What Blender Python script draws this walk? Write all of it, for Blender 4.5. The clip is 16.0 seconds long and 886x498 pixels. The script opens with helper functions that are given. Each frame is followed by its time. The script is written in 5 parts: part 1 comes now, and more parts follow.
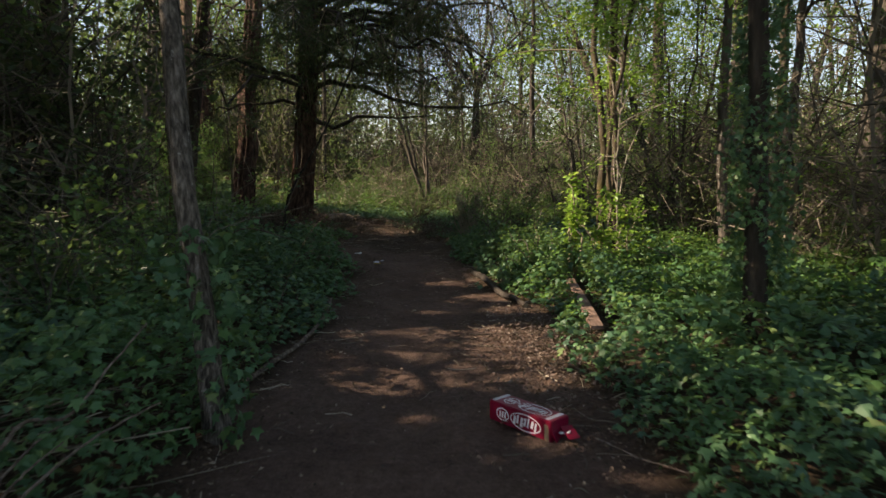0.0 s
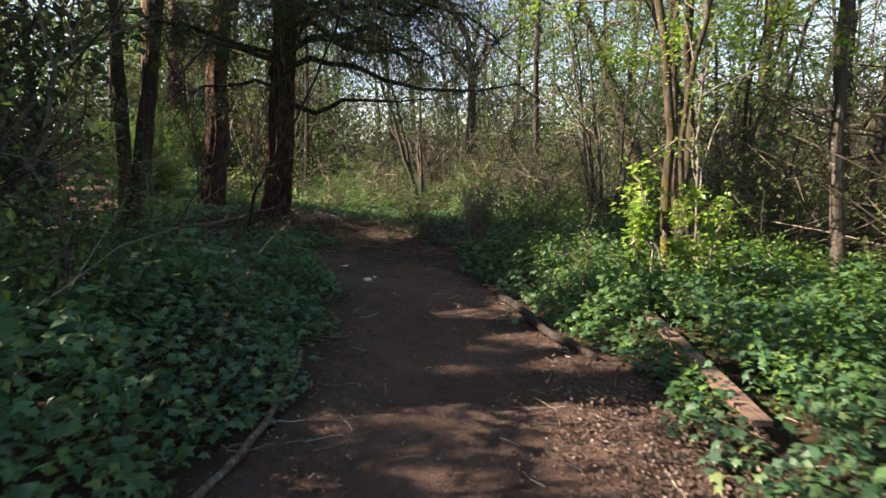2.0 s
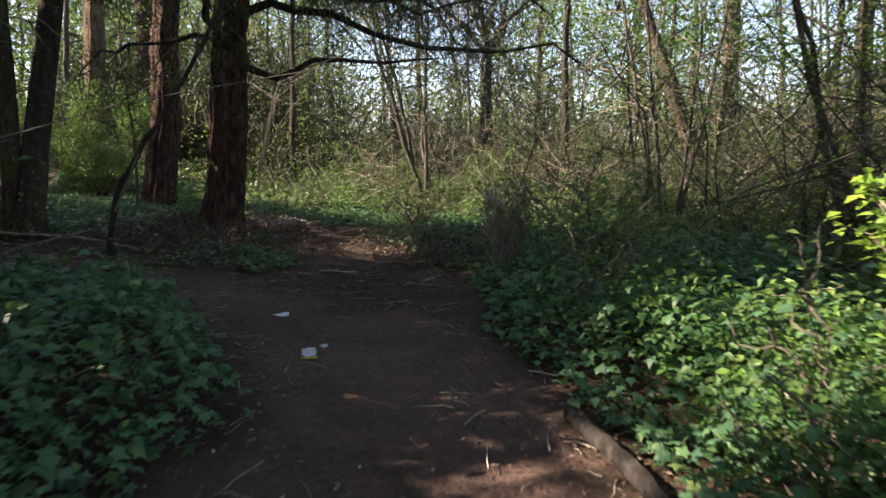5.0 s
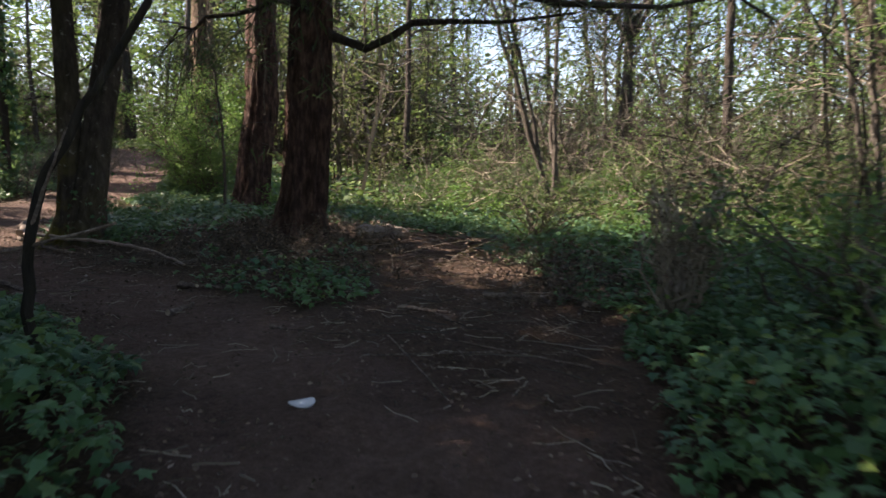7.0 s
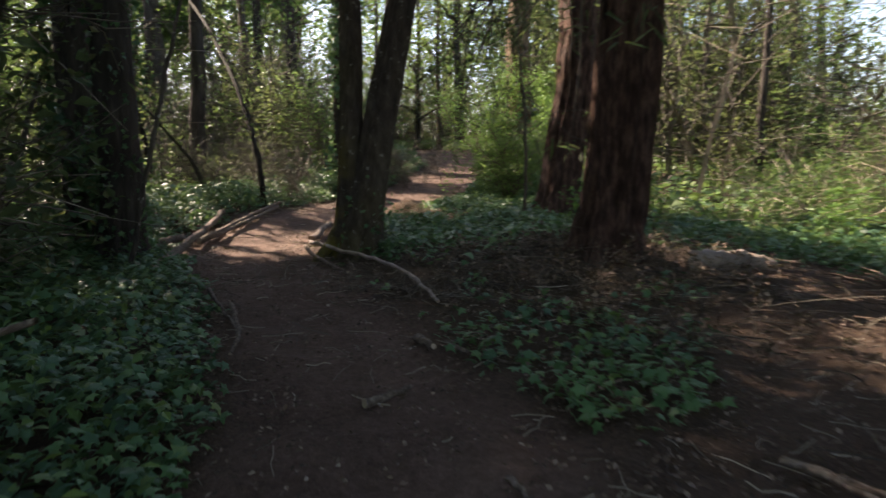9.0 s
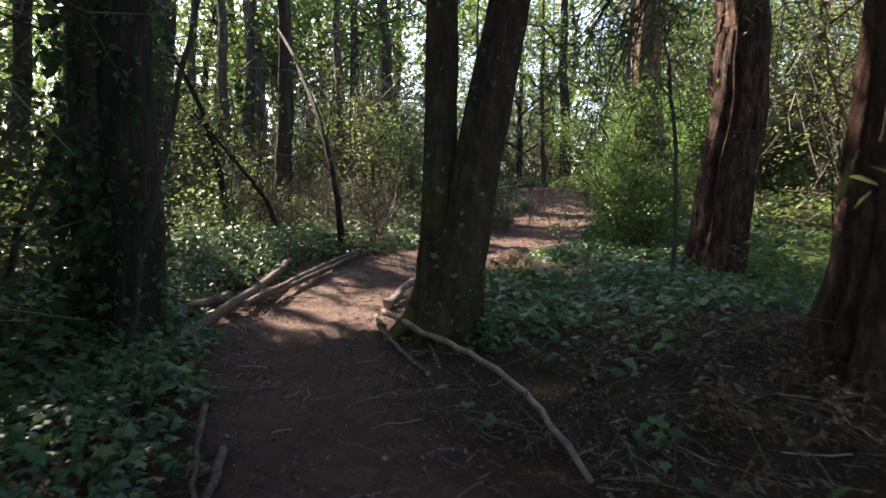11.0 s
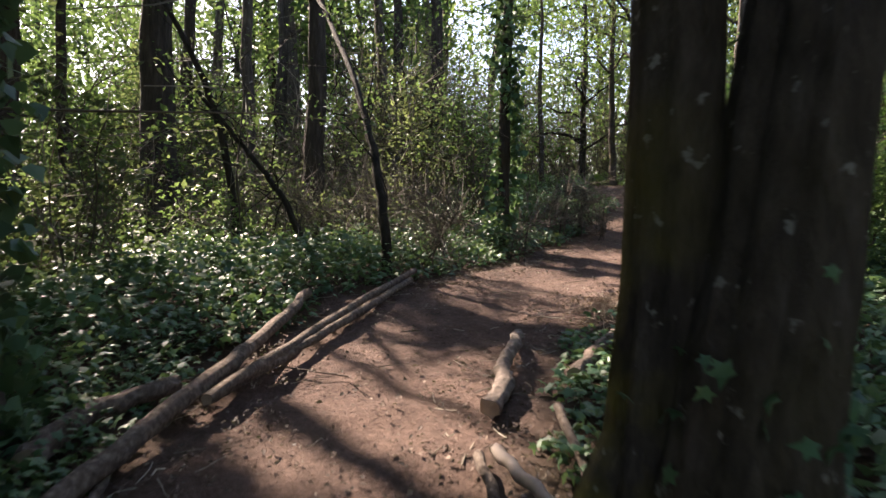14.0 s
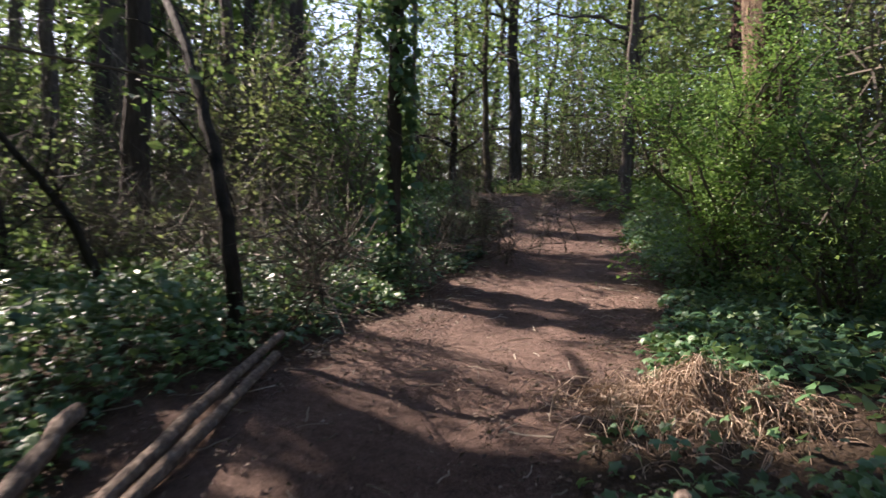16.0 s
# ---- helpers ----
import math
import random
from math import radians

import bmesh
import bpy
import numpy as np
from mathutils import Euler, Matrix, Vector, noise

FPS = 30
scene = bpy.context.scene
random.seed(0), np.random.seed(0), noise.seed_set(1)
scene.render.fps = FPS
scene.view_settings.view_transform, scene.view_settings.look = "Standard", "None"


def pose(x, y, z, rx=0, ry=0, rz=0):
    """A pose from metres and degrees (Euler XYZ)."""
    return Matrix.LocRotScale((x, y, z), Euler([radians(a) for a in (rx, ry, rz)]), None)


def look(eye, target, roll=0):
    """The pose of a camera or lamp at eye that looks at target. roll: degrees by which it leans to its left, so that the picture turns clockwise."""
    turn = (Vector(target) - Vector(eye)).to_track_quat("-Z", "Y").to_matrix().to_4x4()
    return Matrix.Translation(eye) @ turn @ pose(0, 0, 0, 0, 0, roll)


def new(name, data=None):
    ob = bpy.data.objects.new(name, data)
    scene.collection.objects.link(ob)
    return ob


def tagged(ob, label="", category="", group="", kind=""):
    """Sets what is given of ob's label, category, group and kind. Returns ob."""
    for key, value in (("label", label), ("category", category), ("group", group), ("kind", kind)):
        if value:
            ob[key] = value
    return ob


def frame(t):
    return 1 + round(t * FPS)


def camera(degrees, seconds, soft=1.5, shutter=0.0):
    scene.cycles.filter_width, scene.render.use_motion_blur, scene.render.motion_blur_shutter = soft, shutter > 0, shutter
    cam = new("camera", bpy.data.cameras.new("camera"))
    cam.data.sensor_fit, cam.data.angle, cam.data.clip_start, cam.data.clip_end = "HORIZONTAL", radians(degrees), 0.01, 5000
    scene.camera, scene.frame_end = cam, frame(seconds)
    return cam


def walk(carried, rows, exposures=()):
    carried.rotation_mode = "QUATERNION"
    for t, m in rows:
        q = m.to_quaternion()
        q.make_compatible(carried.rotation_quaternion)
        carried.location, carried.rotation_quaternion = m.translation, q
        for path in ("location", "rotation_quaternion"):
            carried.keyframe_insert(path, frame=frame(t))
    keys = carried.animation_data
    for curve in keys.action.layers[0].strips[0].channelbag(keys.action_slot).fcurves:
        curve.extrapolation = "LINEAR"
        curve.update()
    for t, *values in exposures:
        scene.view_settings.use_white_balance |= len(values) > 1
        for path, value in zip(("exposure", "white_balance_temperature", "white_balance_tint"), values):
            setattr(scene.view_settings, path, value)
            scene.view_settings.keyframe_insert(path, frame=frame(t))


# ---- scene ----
cam = camera(70.0, 16.0, 1.5, 0.5)
METRES, EYE, TILT, LEAN, TURN = 15.6, 1.21, -6.4, 0.0, 0.0
ROWS = [
    (0.0, 0.0, 0.0, 0.0, 0.0, 0.0, 0.0),
    (0.5, -0.0047, 0.0302, 0.0022, -0.42, -0.05, 0.03),
    (1.0, -0.0073, 0.061, 0.0045, -0.31, -0.04, 0.03),
    (1.5, -0.0128, 0.0921, 0.007, -1.06, -0.17, -0.08),
    (2.0, -0.0161, 0.1246, 0.0102, -1.2, -0.19, 0.04),
    (2.5, -0.0201, 0.1571, 0.0122, -1.33, -0.29, -0.09),
    (3.0, -0.0215, 0.1909, 0.0153, -1.46, -0.35, 0.01),
    (3.5, -0.0211, 0.2236, 0.0179, -1.35, -0.51, 0.01),
    (6.0, -0.0072, 0.3903, 0.0338, 3.22, -0.4, -0.76),
    (6.5, -0.0094, 0.42, 0.0364, 7.37, -0.42, -1.04),
    (7.0, -0.0157, 0.4504, 0.0381, 10.94, -0.64, -1.5),
    (7.5, -0.0225, 0.4825, 0.0423, 16.29, -0.84, -1.83),
    (8.0, -0.0328, 0.5125, 0.0438, 24.09, -1.31, -2.55),
    (8.5, -0.0443, 0.5412, 0.0489, 31.44, -1.55, -3.02),
    (9.0, -0.0586, 0.5674, 0.052, 39.65, -2.12, -3.68),
    (9.5, -0.0771, 0.5927, 0.0576, 45.08, -2.25, -4.04),
    (10.0, -0.0986, 0.6143, 0.0611, 47.8, 0.46, -4.37),
    (12.5, -0.2153, 0.6925, 0.0685, 49.06, 0.73, -4.71),
    (13.0, -0.2411, 0.7076, 0.0704, 50.74, 0.5, -4.71),
    (13.5, -0.2667, 0.7226, 0.0723, 51.82, 0.38, -4.91),
    (14.0, -0.2939, 0.7387, 0.0753, 51.91, 0.44, -4.86),
    (14.5, -0.3197, 0.754, 0.0794, 51.51, 0.64, -4.92),
    (15.0, -0.3469, 0.7701, 0.0843, 47.69, 1.02, -4.68),
    (15.5, -0.3717, 0.7865, 0.0908, 44.3, 1.47, -4.37),
    (16.0, -0.3965, 0.8047, 0.0928, 38.99, 1.73, -4.1),
]
EXPOSURES = [(0.0, 1.4, 7800, 16), (0.5, 1.6, 7700, 18), (1.5, 1.95, 7350, 20), (3.5, 2.1, 7150, 19), (7.0, 2.07, 6900, 22), (8.5, 2.16, 7500, 20), (10.0, 2.4, 6900, 20), (12.5, 2.3, 6900, 24), (14.5, 2.2, 7000, 22), (16.0, 1.95, 6600, 24)]
walk(cam, [(t, pose(0, 0, EYE, TILT, LEAN, TURN) @ pose(METRES * x, METRES * y, METRES * z, 90 + pitch, roll, yaw)) for t, x, y, z, yaw, pitch, roll in ROWS], EXPOSURES)
SUN_YAW, SUN_UP = 90.0, 36.0
SUN = Vector((-math.sin(radians(SUN_YAW)) * math.cos(radians(SUN_UP)), math.cos(radians(SUN_YAW)) * math.cos(radians(SUN_UP)), math.sin(radians(SUN_UP))))

# ---- world, sun, exposure ----
world = bpy.data.worlds.new("sky")
scene.world = world
world.use_nodes = True
wn = world.node_tree
sky = wn.nodes.new("ShaderNodeTexSky")
sky.sky_type, sky.sun_disc = "NISHITA", False
sky.sun_elevation, sky.sun_rotation = radians(SUN_UP), math.atan2(SUN.x, SUN.y)
wn.nodes["Background"].inputs["Strength"].default_value = 0.09
wn.links.new(sky.outputs[0], wn.nodes["Background"].inputs["Color"])
sun_data = bpy.data.lights.new("sun", "SUN")
sun_data.energy, sun_data.angle, sun_data.color = 5.0, radians(0.55), (1.0, 0.9, 0.76)
sun_lamp = new("sun", sun_data)
sun_lamp.matrix_world = look(SUN * 60, (0, 0, 0))

# ---- geometry helpers ----
rng = np.random.default_rng(7)


def mesh_from(name, V, F, smooth=False):
    """A mesh from an array of vertices and an array of faces with the same number of corners."""
    V, F = np.asarray(V, np.float32), np.asarray(F, np.int32)
    me = bpy.data.meshes.new(name)
    me.vertices.add(len(V))
    me.vertices.foreach_set("co", V.ravel())
    me.loops.add(F.size)
    me.loops.foreach_set("vertex_index", F.ravel())
    me.polygons.add(len(F))
    me.polygons.foreach_set("loop_start", np.arange(len(F), dtype=np.int32) * F.shape[1])
    me.update(calc_edges=True)
    me.polygons.foreach_set("use_smooth", np.full(len(F), smooth))
    return me


def join(pieces):
    Vs, Fs, n = [], [], 0
    for V, F in pieces:
        Vs.append(V)
        Fs.append(F + n)
        n += len(V)
    return np.concatenate(Vs), np.concatenate(Fs)


def arr_part(name, VF, mat, parent=None, label="", smooth=False, base=None):
    """One mesh object from arrays in world places; base: the place of its parent."""
    V, F = VF
    if base is not None:
        V = V - np.array(base)
    me = mesh_from(name, V, F, smooth)
    me.materials.append(mat)
    ob = new(name, me)
    if parent is not None:
        ob.parent = parent
    if label:
        ob["label"] = label
    if name in ("branchwork", "crown", "foliage", "ivy", "needle_foliage"):
        ob["kind"] = "stuff"
    return ob


def part(name, bm, mat, parent=None, label="", smooth=False):
    me = bpy.data.meshes.new(name)
    bm.to_mesh(me)
    bm.free()
    me.materials.append(mat)
    for p in me.polygons:
        p.use_smooth = smooth
    ob = new(name, me)
    if parent is not None:
        ob.parent = parent
    if label:
        ob["label"] = label
    return ob


def thing(name, base, label, category, group=""):
    ob = new(name)
    ob.location = base
    ob.empty_display_size = 0.1
    return tagged(ob, label, category, group)


def tubes(P, R, k=4):
    """Many tubes at once: P of N x S x 3 places, R of N x S radii."""
    P, R = np.asarray(P, float), np.asarray(R, float)
    N, S, _ = P.shape
    T = np.gradient(P, axis=1)
    T /= np.linalg.norm(T, axis=2, keepdims=True) + 1e-9
    ref = np.where(np.abs(T[:, :1, 2:]) > 0.8, np.array([1.0, 0, 0]), np.array([0, 0, 1.0]))
    A = np.cross(T, np.broadcast_to(ref, T.shape))
    A /= np.linalg.norm(A, axis=2, keepdims=True) + 1e-9
    B = np.cross(T, A)
    ang = np.arange(k) * 2 * np.pi / k
    V = P[:, :, None] + R[:, :, None, None] * (A[:, :, None] * np.cos(ang)[:, None] + B[:, :, None] * np.sin(ang)[:, None])
    i = np.arange(S - 1)[:, None] * k
    j = np.arange(k)[None]
    q = np.stack([i + j, i + (j + 1) % k, i + k + (j + 1) % k, i + k + j], -1).reshape(-1, 4)
    F = (np.arange(N)[:, None, None] * (S * k) + q).reshape(-1, 4)
    return V.reshape(-1, 3), F


def trunk_mesh(P, R, k=22, ridge=0.06, seed=0, knots=0.0):
    """A trunk along P with radii R, with bark ridges and a closed top and foot."""
    P, R = np.asarray(P, float), np.asarray(R, float)
    S = len(P)
    V, F = tubes(P[None], R[None], k)
    V = V.reshape(S, k, 3)
    r = np.random.default_rng(seed)
    ph = r.uniform(0, 6.28, 5)
    a = np.arange(k) * 2 * np.pi / k
    h = P[:, 2:3] - P[0, 2]
    bump = ridge * (np.sin(5 * a + ph[0] + 1.1 * np.sin(h * 1.7 + ph[1])) * 0.5 + np.sin(9 * a + ph[2] + h * 0.8) * 0.35 + r.normal(0, 0.5, (1, k)) * (1 + 0.5 * np.sin(h * 2.2 + r.uniform(0, 6.28, (1, k)))) + r.normal(0, 0.25, (S, k)))
    bump += knots * np.maximum(0, np.sin(2 * a + ph[3]) * np.sin(h * 3.1 + ph[4])) ** 4
    foot = np.exp(-h / 0.28)
    bump += 0.28 * foot * np.maximum(0, np.sin(4 * a + ph[4]) + 0.3 * np.sin(7 * a + ph[0]))
    c = P[:, None]
    return (c + (V - c) * (1 + bump[..., None])).reshape(-1, 3), F


def curve_path(p0, p1, S=10, sag=0.0, wob=0.0, r=None):
    """A bent line from p0 to p1."""
    r = rng if r is None else r
    p0, p1 = np.array(p0, float), np.array(p1, float)
    t = np.linspace(0, 1, S)[:, None]
    P = p0 + (p1 - p0) * t
    P[:, 2] += sag * np.sin(np.pi * t[:, 0])
    w = np.cumsum(r.normal(0, wob, (S, 3)), axis=0)
    return P + (w - t * w[-1]) * np.minimum(1, t * 4)


LEAF = {
    "ivy": (np.array([[0, 0.05, 0.03], [-0.32, -0.08, -0.06], [-0.3, 0.2, 0.02], [-0.52, 0.42, -0.08], [-0.2, 0.52, 0.02], [0, 1, -0.14], [0.2, 0.52, 0.02], [0.52, 0.42, -0.08], [0.3, 0.2, 0.02], [0.32, -0.08, -0.06]]),
            np.array([[0, 2, 1], [0, 4, 2], [2, 4, 3], [0, 6, 4], [4, 6, 5], [0, 8, 6], [6, 8, 7], [0, 9, 8]])),
    "ivy_far": (np.array([[0, 0, 0], [-0.5, 0.2, -0.05], [0, 1, -0.1], [0.5, 0.2, -0.05]]), np.array([[0, 2, 1], [0, 3, 2]])),
    "oval": (np.array([[0, 0, 0], [-0.3, 0.45, 0.08], [0, 1, -0.08], [0.3, 0.45, 0.08]]), np.array([[0, 2, 1], [0, 3, 2]])),
    "blade": (np.array([[-0.06, 0, 0], [0.06, 0, 0], [0.03, 0.6, 0.08], [0, 1, 0.0]]), np.array([[0, 1, 2], [0, 2, 3]])),
}


def leaves(C, size, kind="oval", droop=-0.2, dsd=0.4, rsd=0.5, r=None):
    """Leaves at the places C."""
    r = rng if r is None else r
    N = len(C)
    tv, tf = LEAF[kind]
    th, ph, ps = r.uniform(0, 6.2832, N), r.normal(droop, dsd, N), r.normal(0, rsd, N)
    al = np.stack([np.cos(th) * np.cos(ph), np.sin(th) * np.cos(ph), np.sin(ph)], 1)
    s0 = np.stack([np.sin(th), -np.cos(th), np.zeros(N)], 1)
    n0 = np.cross(s0, al)
    sd = s0 * np.cos(ps)[:, None] + n0 * np.sin(ps)[:, None]
    nn = np.cross(sd, al)
    sz = np.broadcast_to(size, (N,)) * r.uniform(0.7, 1.3, N)
    wd = r.uniform(0.8, 1.2, N)
    V = C[:, None] + sz[:, None, None] * (tv[None, :, 0:1] * wd[:, None, None] * sd[:, None] + tv[None, :, 1:2] * al[:, None] + tv[None, :, 2:3] * nn[:, None])
    F = np.arange(N)[:, None, None] * len(tv) + tf[None]
    return V.reshape(-1, 3), F.reshape(-1, 3)


def smooth_noise(x, y, scale, seed):
    """Soft value noise between -1 and 1 on the plan."""
    r = np.random.default_rng(seed)
    x, y = np.asarray(x, float), np.asarray(y, float)
    out = np.zeros(np.broadcast(x, y).shape)
    for i in range(6):
        a, f, p = r.uniform(0, 6.28), r.uniform(0.6, 1.6) / scale, r.uniform(0, 6.28)
        out = out + np.sin((x * np.cos(a) + y * np.sin(a)) * f * 6.28 + p + 1.5 * np.sin((y * np.cos(a) - x * np.sin(a)) * f * 3.1 + p * 2))
    return out / 3.2


# ---- plan: the rising ground, the trodden path, the clearing ----
RISE_U = (-60, 0, 6, 10, 14, 18, 20.5, 23.5, 25, 28, 40, 120)
RISE_Z = (-0.1, 0, 0.02, 0.12, 0.2, 0.42, 0.58, 0.92, 1.2, 1.6, 2.2, 3.2)
PATH = ((-0.2, -9, 0.9), (-0.1, 0, 0.92), (-0.1, 2, 0.92), (-0.1, 3.6, 0.92), (-0.05, 5.3, 0.88), (-0.28, 6.5, 0.7), (-0.38, 8, 0.68), (-0.75, 9, 0.75), (-1.9, 10.0, 0.55), (-3.2, 10.85, 0.48),
        (-5.0, 11.8, 0.5), (-6.3, 12.4, 0.58), (-7.3, 13.2, 0.85), (-8.1, 14.5, 0.85), (-8.4, 15.7, 0.9), (-8.9, 17.3, 0.95), (-9.75, 19, 0.95), (-11.2, 21.8, 0.8), (-13.7, 24.4, 0.8), (-18, 27.5, 0.8))
CLEARING = ((-0.6, 9.0, 0.75), (-0.8, 10.6, 0.95), (-1.0, 12.0, 0.7), (-1.9, 13.7, 0.7), (-2.8, 13.5, 0.4))


def ground_z(x, y):
    x, y = np.asarray(x, float), np.asarray(y, float)
    u = -0.45 * x + 0.89 * y
    z = (np.interp(u - 0.8, RISE_U, RISE_Z) + np.interp(u, RISE_U, RISE_Z) + np.interp(u + 0.8, RISE_U, RISE_Z)) / 3
    return z + 0.12 * np.exp(-((x + 9.6) ** 2 + (y - 14.0) ** 2) / 2.2) + 0.21 * np.exp(-((x + 3.2) ** 2 + (y - 13.7) ** 2) / 1.5)


def gz(x, y):
    return float(ground_z(x, y))


def off_path(x, y, line=PATH):
    """Distance outside the edge of a trodden line (negative within)."""
    x, y = np.asarray(x, float), np.asarray(y, float)
    best = np.full(np.broadcast(x, y).shape, 1e9)
    for (ax, ay, ar), (bx, by, br) in zip(line, line[1:]):
        dx, dy = bx - ax, by - ay
        t = np.clip(((x - ax) * dx + (y - ay) * dy) / (dx * dx + dy * dy), 0, 1)
        best = np.minimum(best, np.hypot(x - ax - t * dx, y - ay - t * dy) - (ar + t * (br - ar)))
    return best + 0.1 * smooth_noise(x, y, 0.9, 3)


def cover_height(x, y):
    """How high the ivy and brambles stand."""
    d = np.minimum(off_path(x, y), off_path(x, y, CLEARING) + 0.1)
    left = 1 / (1 + np.exp(-((-0.5 - x) * 3))) / (1 + np.exp((y - 9.3) * 2.5))
    right = 1 / (1 + np.exp(-((x - 0.3) * 3))) / (1 + np.exp((y - 11.5) * 1.5))
    h = 0.14 + 0.30 * left + 0.2 * right + 0.16 / (1 + np.exp((x + 8.6) * 2.0))
    h = h - 0.12 * right / (1 + np.exp((y - 4.2) * 2))
    h = h * (1 + 0.35 * smooth_noise(x, y, 1.3, 11)) + 0.3 * np.clip((d - 3.5) / 6, 0, 1)
    return h * np.clip(d / 0.55, 0, 1) ** 0.7


# ---- materials ----
def nodes_of(name):
    m = bpy.data.materials.new(name)
    m.use_nodes = True
    t = m.node_tree
    return m, t, t.nodes["Principled BSDF"]


def ramp_node(t, fac, stops):
    n = t.nodes.new("ShaderNodeValToRGB")
    n.color_ramp.elements[0].position, n.color_ramp.elements[0].color = stops[0][0], (*stops[0][1], 1)
    n.color_ramp.elements[1].position, n.color_ramp.elements[1].color = stops[-1][0], (*stops[-1][1], 1)
    for p, c in stops[1:-1]:
        n.color_ramp.elements.new(p).color = (*c, 1)
    t.links.new(fac, n.inputs["Fac"])
    return n.outputs["Color"]


def noise_node(t, scale, detail=4, rough=0.6, stretch=None):
    co = t.nodes.new("ShaderNodeTexCoord")
    n = t.nodes.new("ShaderNodeTexNoise")
    n.inputs["Scale"].default_value, n.inputs["Detail"].default_value, n.inputs["Roughness"].default_value = scale, detail, rough
    if stretch:
        mp = t.nodes.new("ShaderNodeMapping")
        mp.inputs["Scale"].default_value = stretch
        t.links.new(co.outputs["Object"], mp.inputs["Vector"])
        t.links.new(mp.outputs["Vector"], n.inputs["Vector"])
    else:
        t.links.new(co.outputs["Object"], n.inputs["Vector"])
    return n.outputs["Fac"]


def mix_node(t, fac, a, b, mode="MIX"):
    n = t.nodes.new("ShaderNodeMix")
    n.data_type, n.blend_type = "RGBA", mode
    for sock, v in ((n.inputs["Factor"], fac), (n.inputs["A"], a), (n.inputs["B"], b)):
        if isinstance(v, (int, float)):
            sock.default_value = v
        elif isinstance(v, tuple):
            sock.default_value = (*v, 1)
        else:
            t.links.new(v, sock)
    return n.outputs["Result"]


def bump_node(t, b, fac, strength, dist):
    n = t.nodes.new("ShaderNodeBump")
    n.inputs["Strength"].default_value, n.inputs["Distance"].default_value = strength, dist
    t.links.new(fac, n.inputs["Height"])
    t.links.new(n.outputs["Normal"], b.inputs["Normal"])


def leaf_mat(name, stops, rough=0.45, through_light=0.35, spec=0.5, patch=None):
    m, t, b = nodes_of(name)
    g = t.nodes.new("ShaderNodeNewGeometry")
    col = ramp_node(t, g.outputs["Random Per Island"], stops)
    if patch:
        fac = ramp_node(t, noise_node(t, patch[0], 3), ((0.42, (0, 0, 0)), (0.62, (1, 1, 1))))
        col = mix_node(t, fac, col, mix_node(t, 0.65, col, patch[1]))
    t.links.new(col, b.inputs["Base Color"])
    b.inputs["Roughness"].default_value = rough
    b.inputs["Specular IOR Level"].default_value = spec
    tr = t.nodes.new("ShaderNodeBsdfTranslucent")
    t.links.new(mix_node(t, 0.4, col, (0.22, 0.31, 0.09)), tr.inputs["Color"])
    mx = t.nodes.new("ShaderNodeMixShader")
    mx.inputs[0].default_value = through_light
    t.links.new(b.outputs[0], mx.inputs[1])
    t.links.new(tr.outputs[0], mx.inputs[2])
    t.links.new(mx.outputs[0], t.nodes["Material Output"].inputs["Surface"])
    return m


def bark_mat(name, stops, stretch=(9, 9, 1.6), scale=1.6, strength=1.0, dist=0.06, moss=None, pale=None):
    m, t, b = nodes_of(name)
    grain = noise_node(t, scale, 8, 0.65, stretch)
    col = ramp_node(t, grain, stops)
    if pale:
        f = ramp_node(t, noise_node(t, 16, 3), ((0.64, (0, 0, 0)), (0.7, (1, 1, 1))))
        col = mix_node(t, f, col, pale)
    if moss:
        f = ramp_node(t, noise_node(t, 2.2, 4), ((0.4, (0, 0, 0)), (0.58, (0.9, 0.9, 0.9))))
        co = t.nodes.new("ShaderNodeTexCoord")
        xyz = t.nodes.new("ShaderNodeSeparateXYZ")
        t.links.new(co.outputs["Object"], xyz.inputs[0])
        low = t.nodes.new("ShaderNodeMapRange")
        for k, v in (("From Min", 0.3), ("From Max", 1.3), ("To Min", 1.0), ("To Max", 0.12)):
            low.inputs[k].default_value = v
        t.links.new(xyz.outputs["Z"], low.inputs["Value"])
        west = t.nodes.new("ShaderNodeMapRange")
        for k, v in (("From Min", 0.05), ("From Max", -0.12), ("To Min", 0.15), ("To Max", 1.0)):
            west.inputs[k].default_value = v
        t.links.new(xyz.outputs["X"], west.inputs["Value"])
        f = mix_node(t, 1.0, mix_node(t, 1.0, f, low.outputs[0], "MULTIPLY"), west.outputs[0], "MULTIPLY")
        col = mix_node(t, f, col, moss)
    t.links.new(col, b.inputs["Base Color"])
    b.inputs["Roughness"].default_value, b.inputs["Specular IOR Level"].default_value = 0.92, 0.2
    bump_node(t, b, mix_node(t, 0.35, grain, noise_node(t, scale * 2.2, 6, 0.7, stretch)), strength, dist)
    return m


def plain_mat(name, stops, scale=20, rough=0.8, strength=0.3, dist=0.01, stretch=None, spec=0.4):
    m, t, b = nodes_of(name)
    f = noise_node(t, scale, 6, 0.6, stretch)
    t.links.new(ramp_node(t, f, stops), b.inputs["Base Color"])
    b.inputs["Roughness"].default_value, b.inputs["Specular IOR Level"].default_value = rough, spec
    bump_node(t, b, f, strength, dist)
    return m


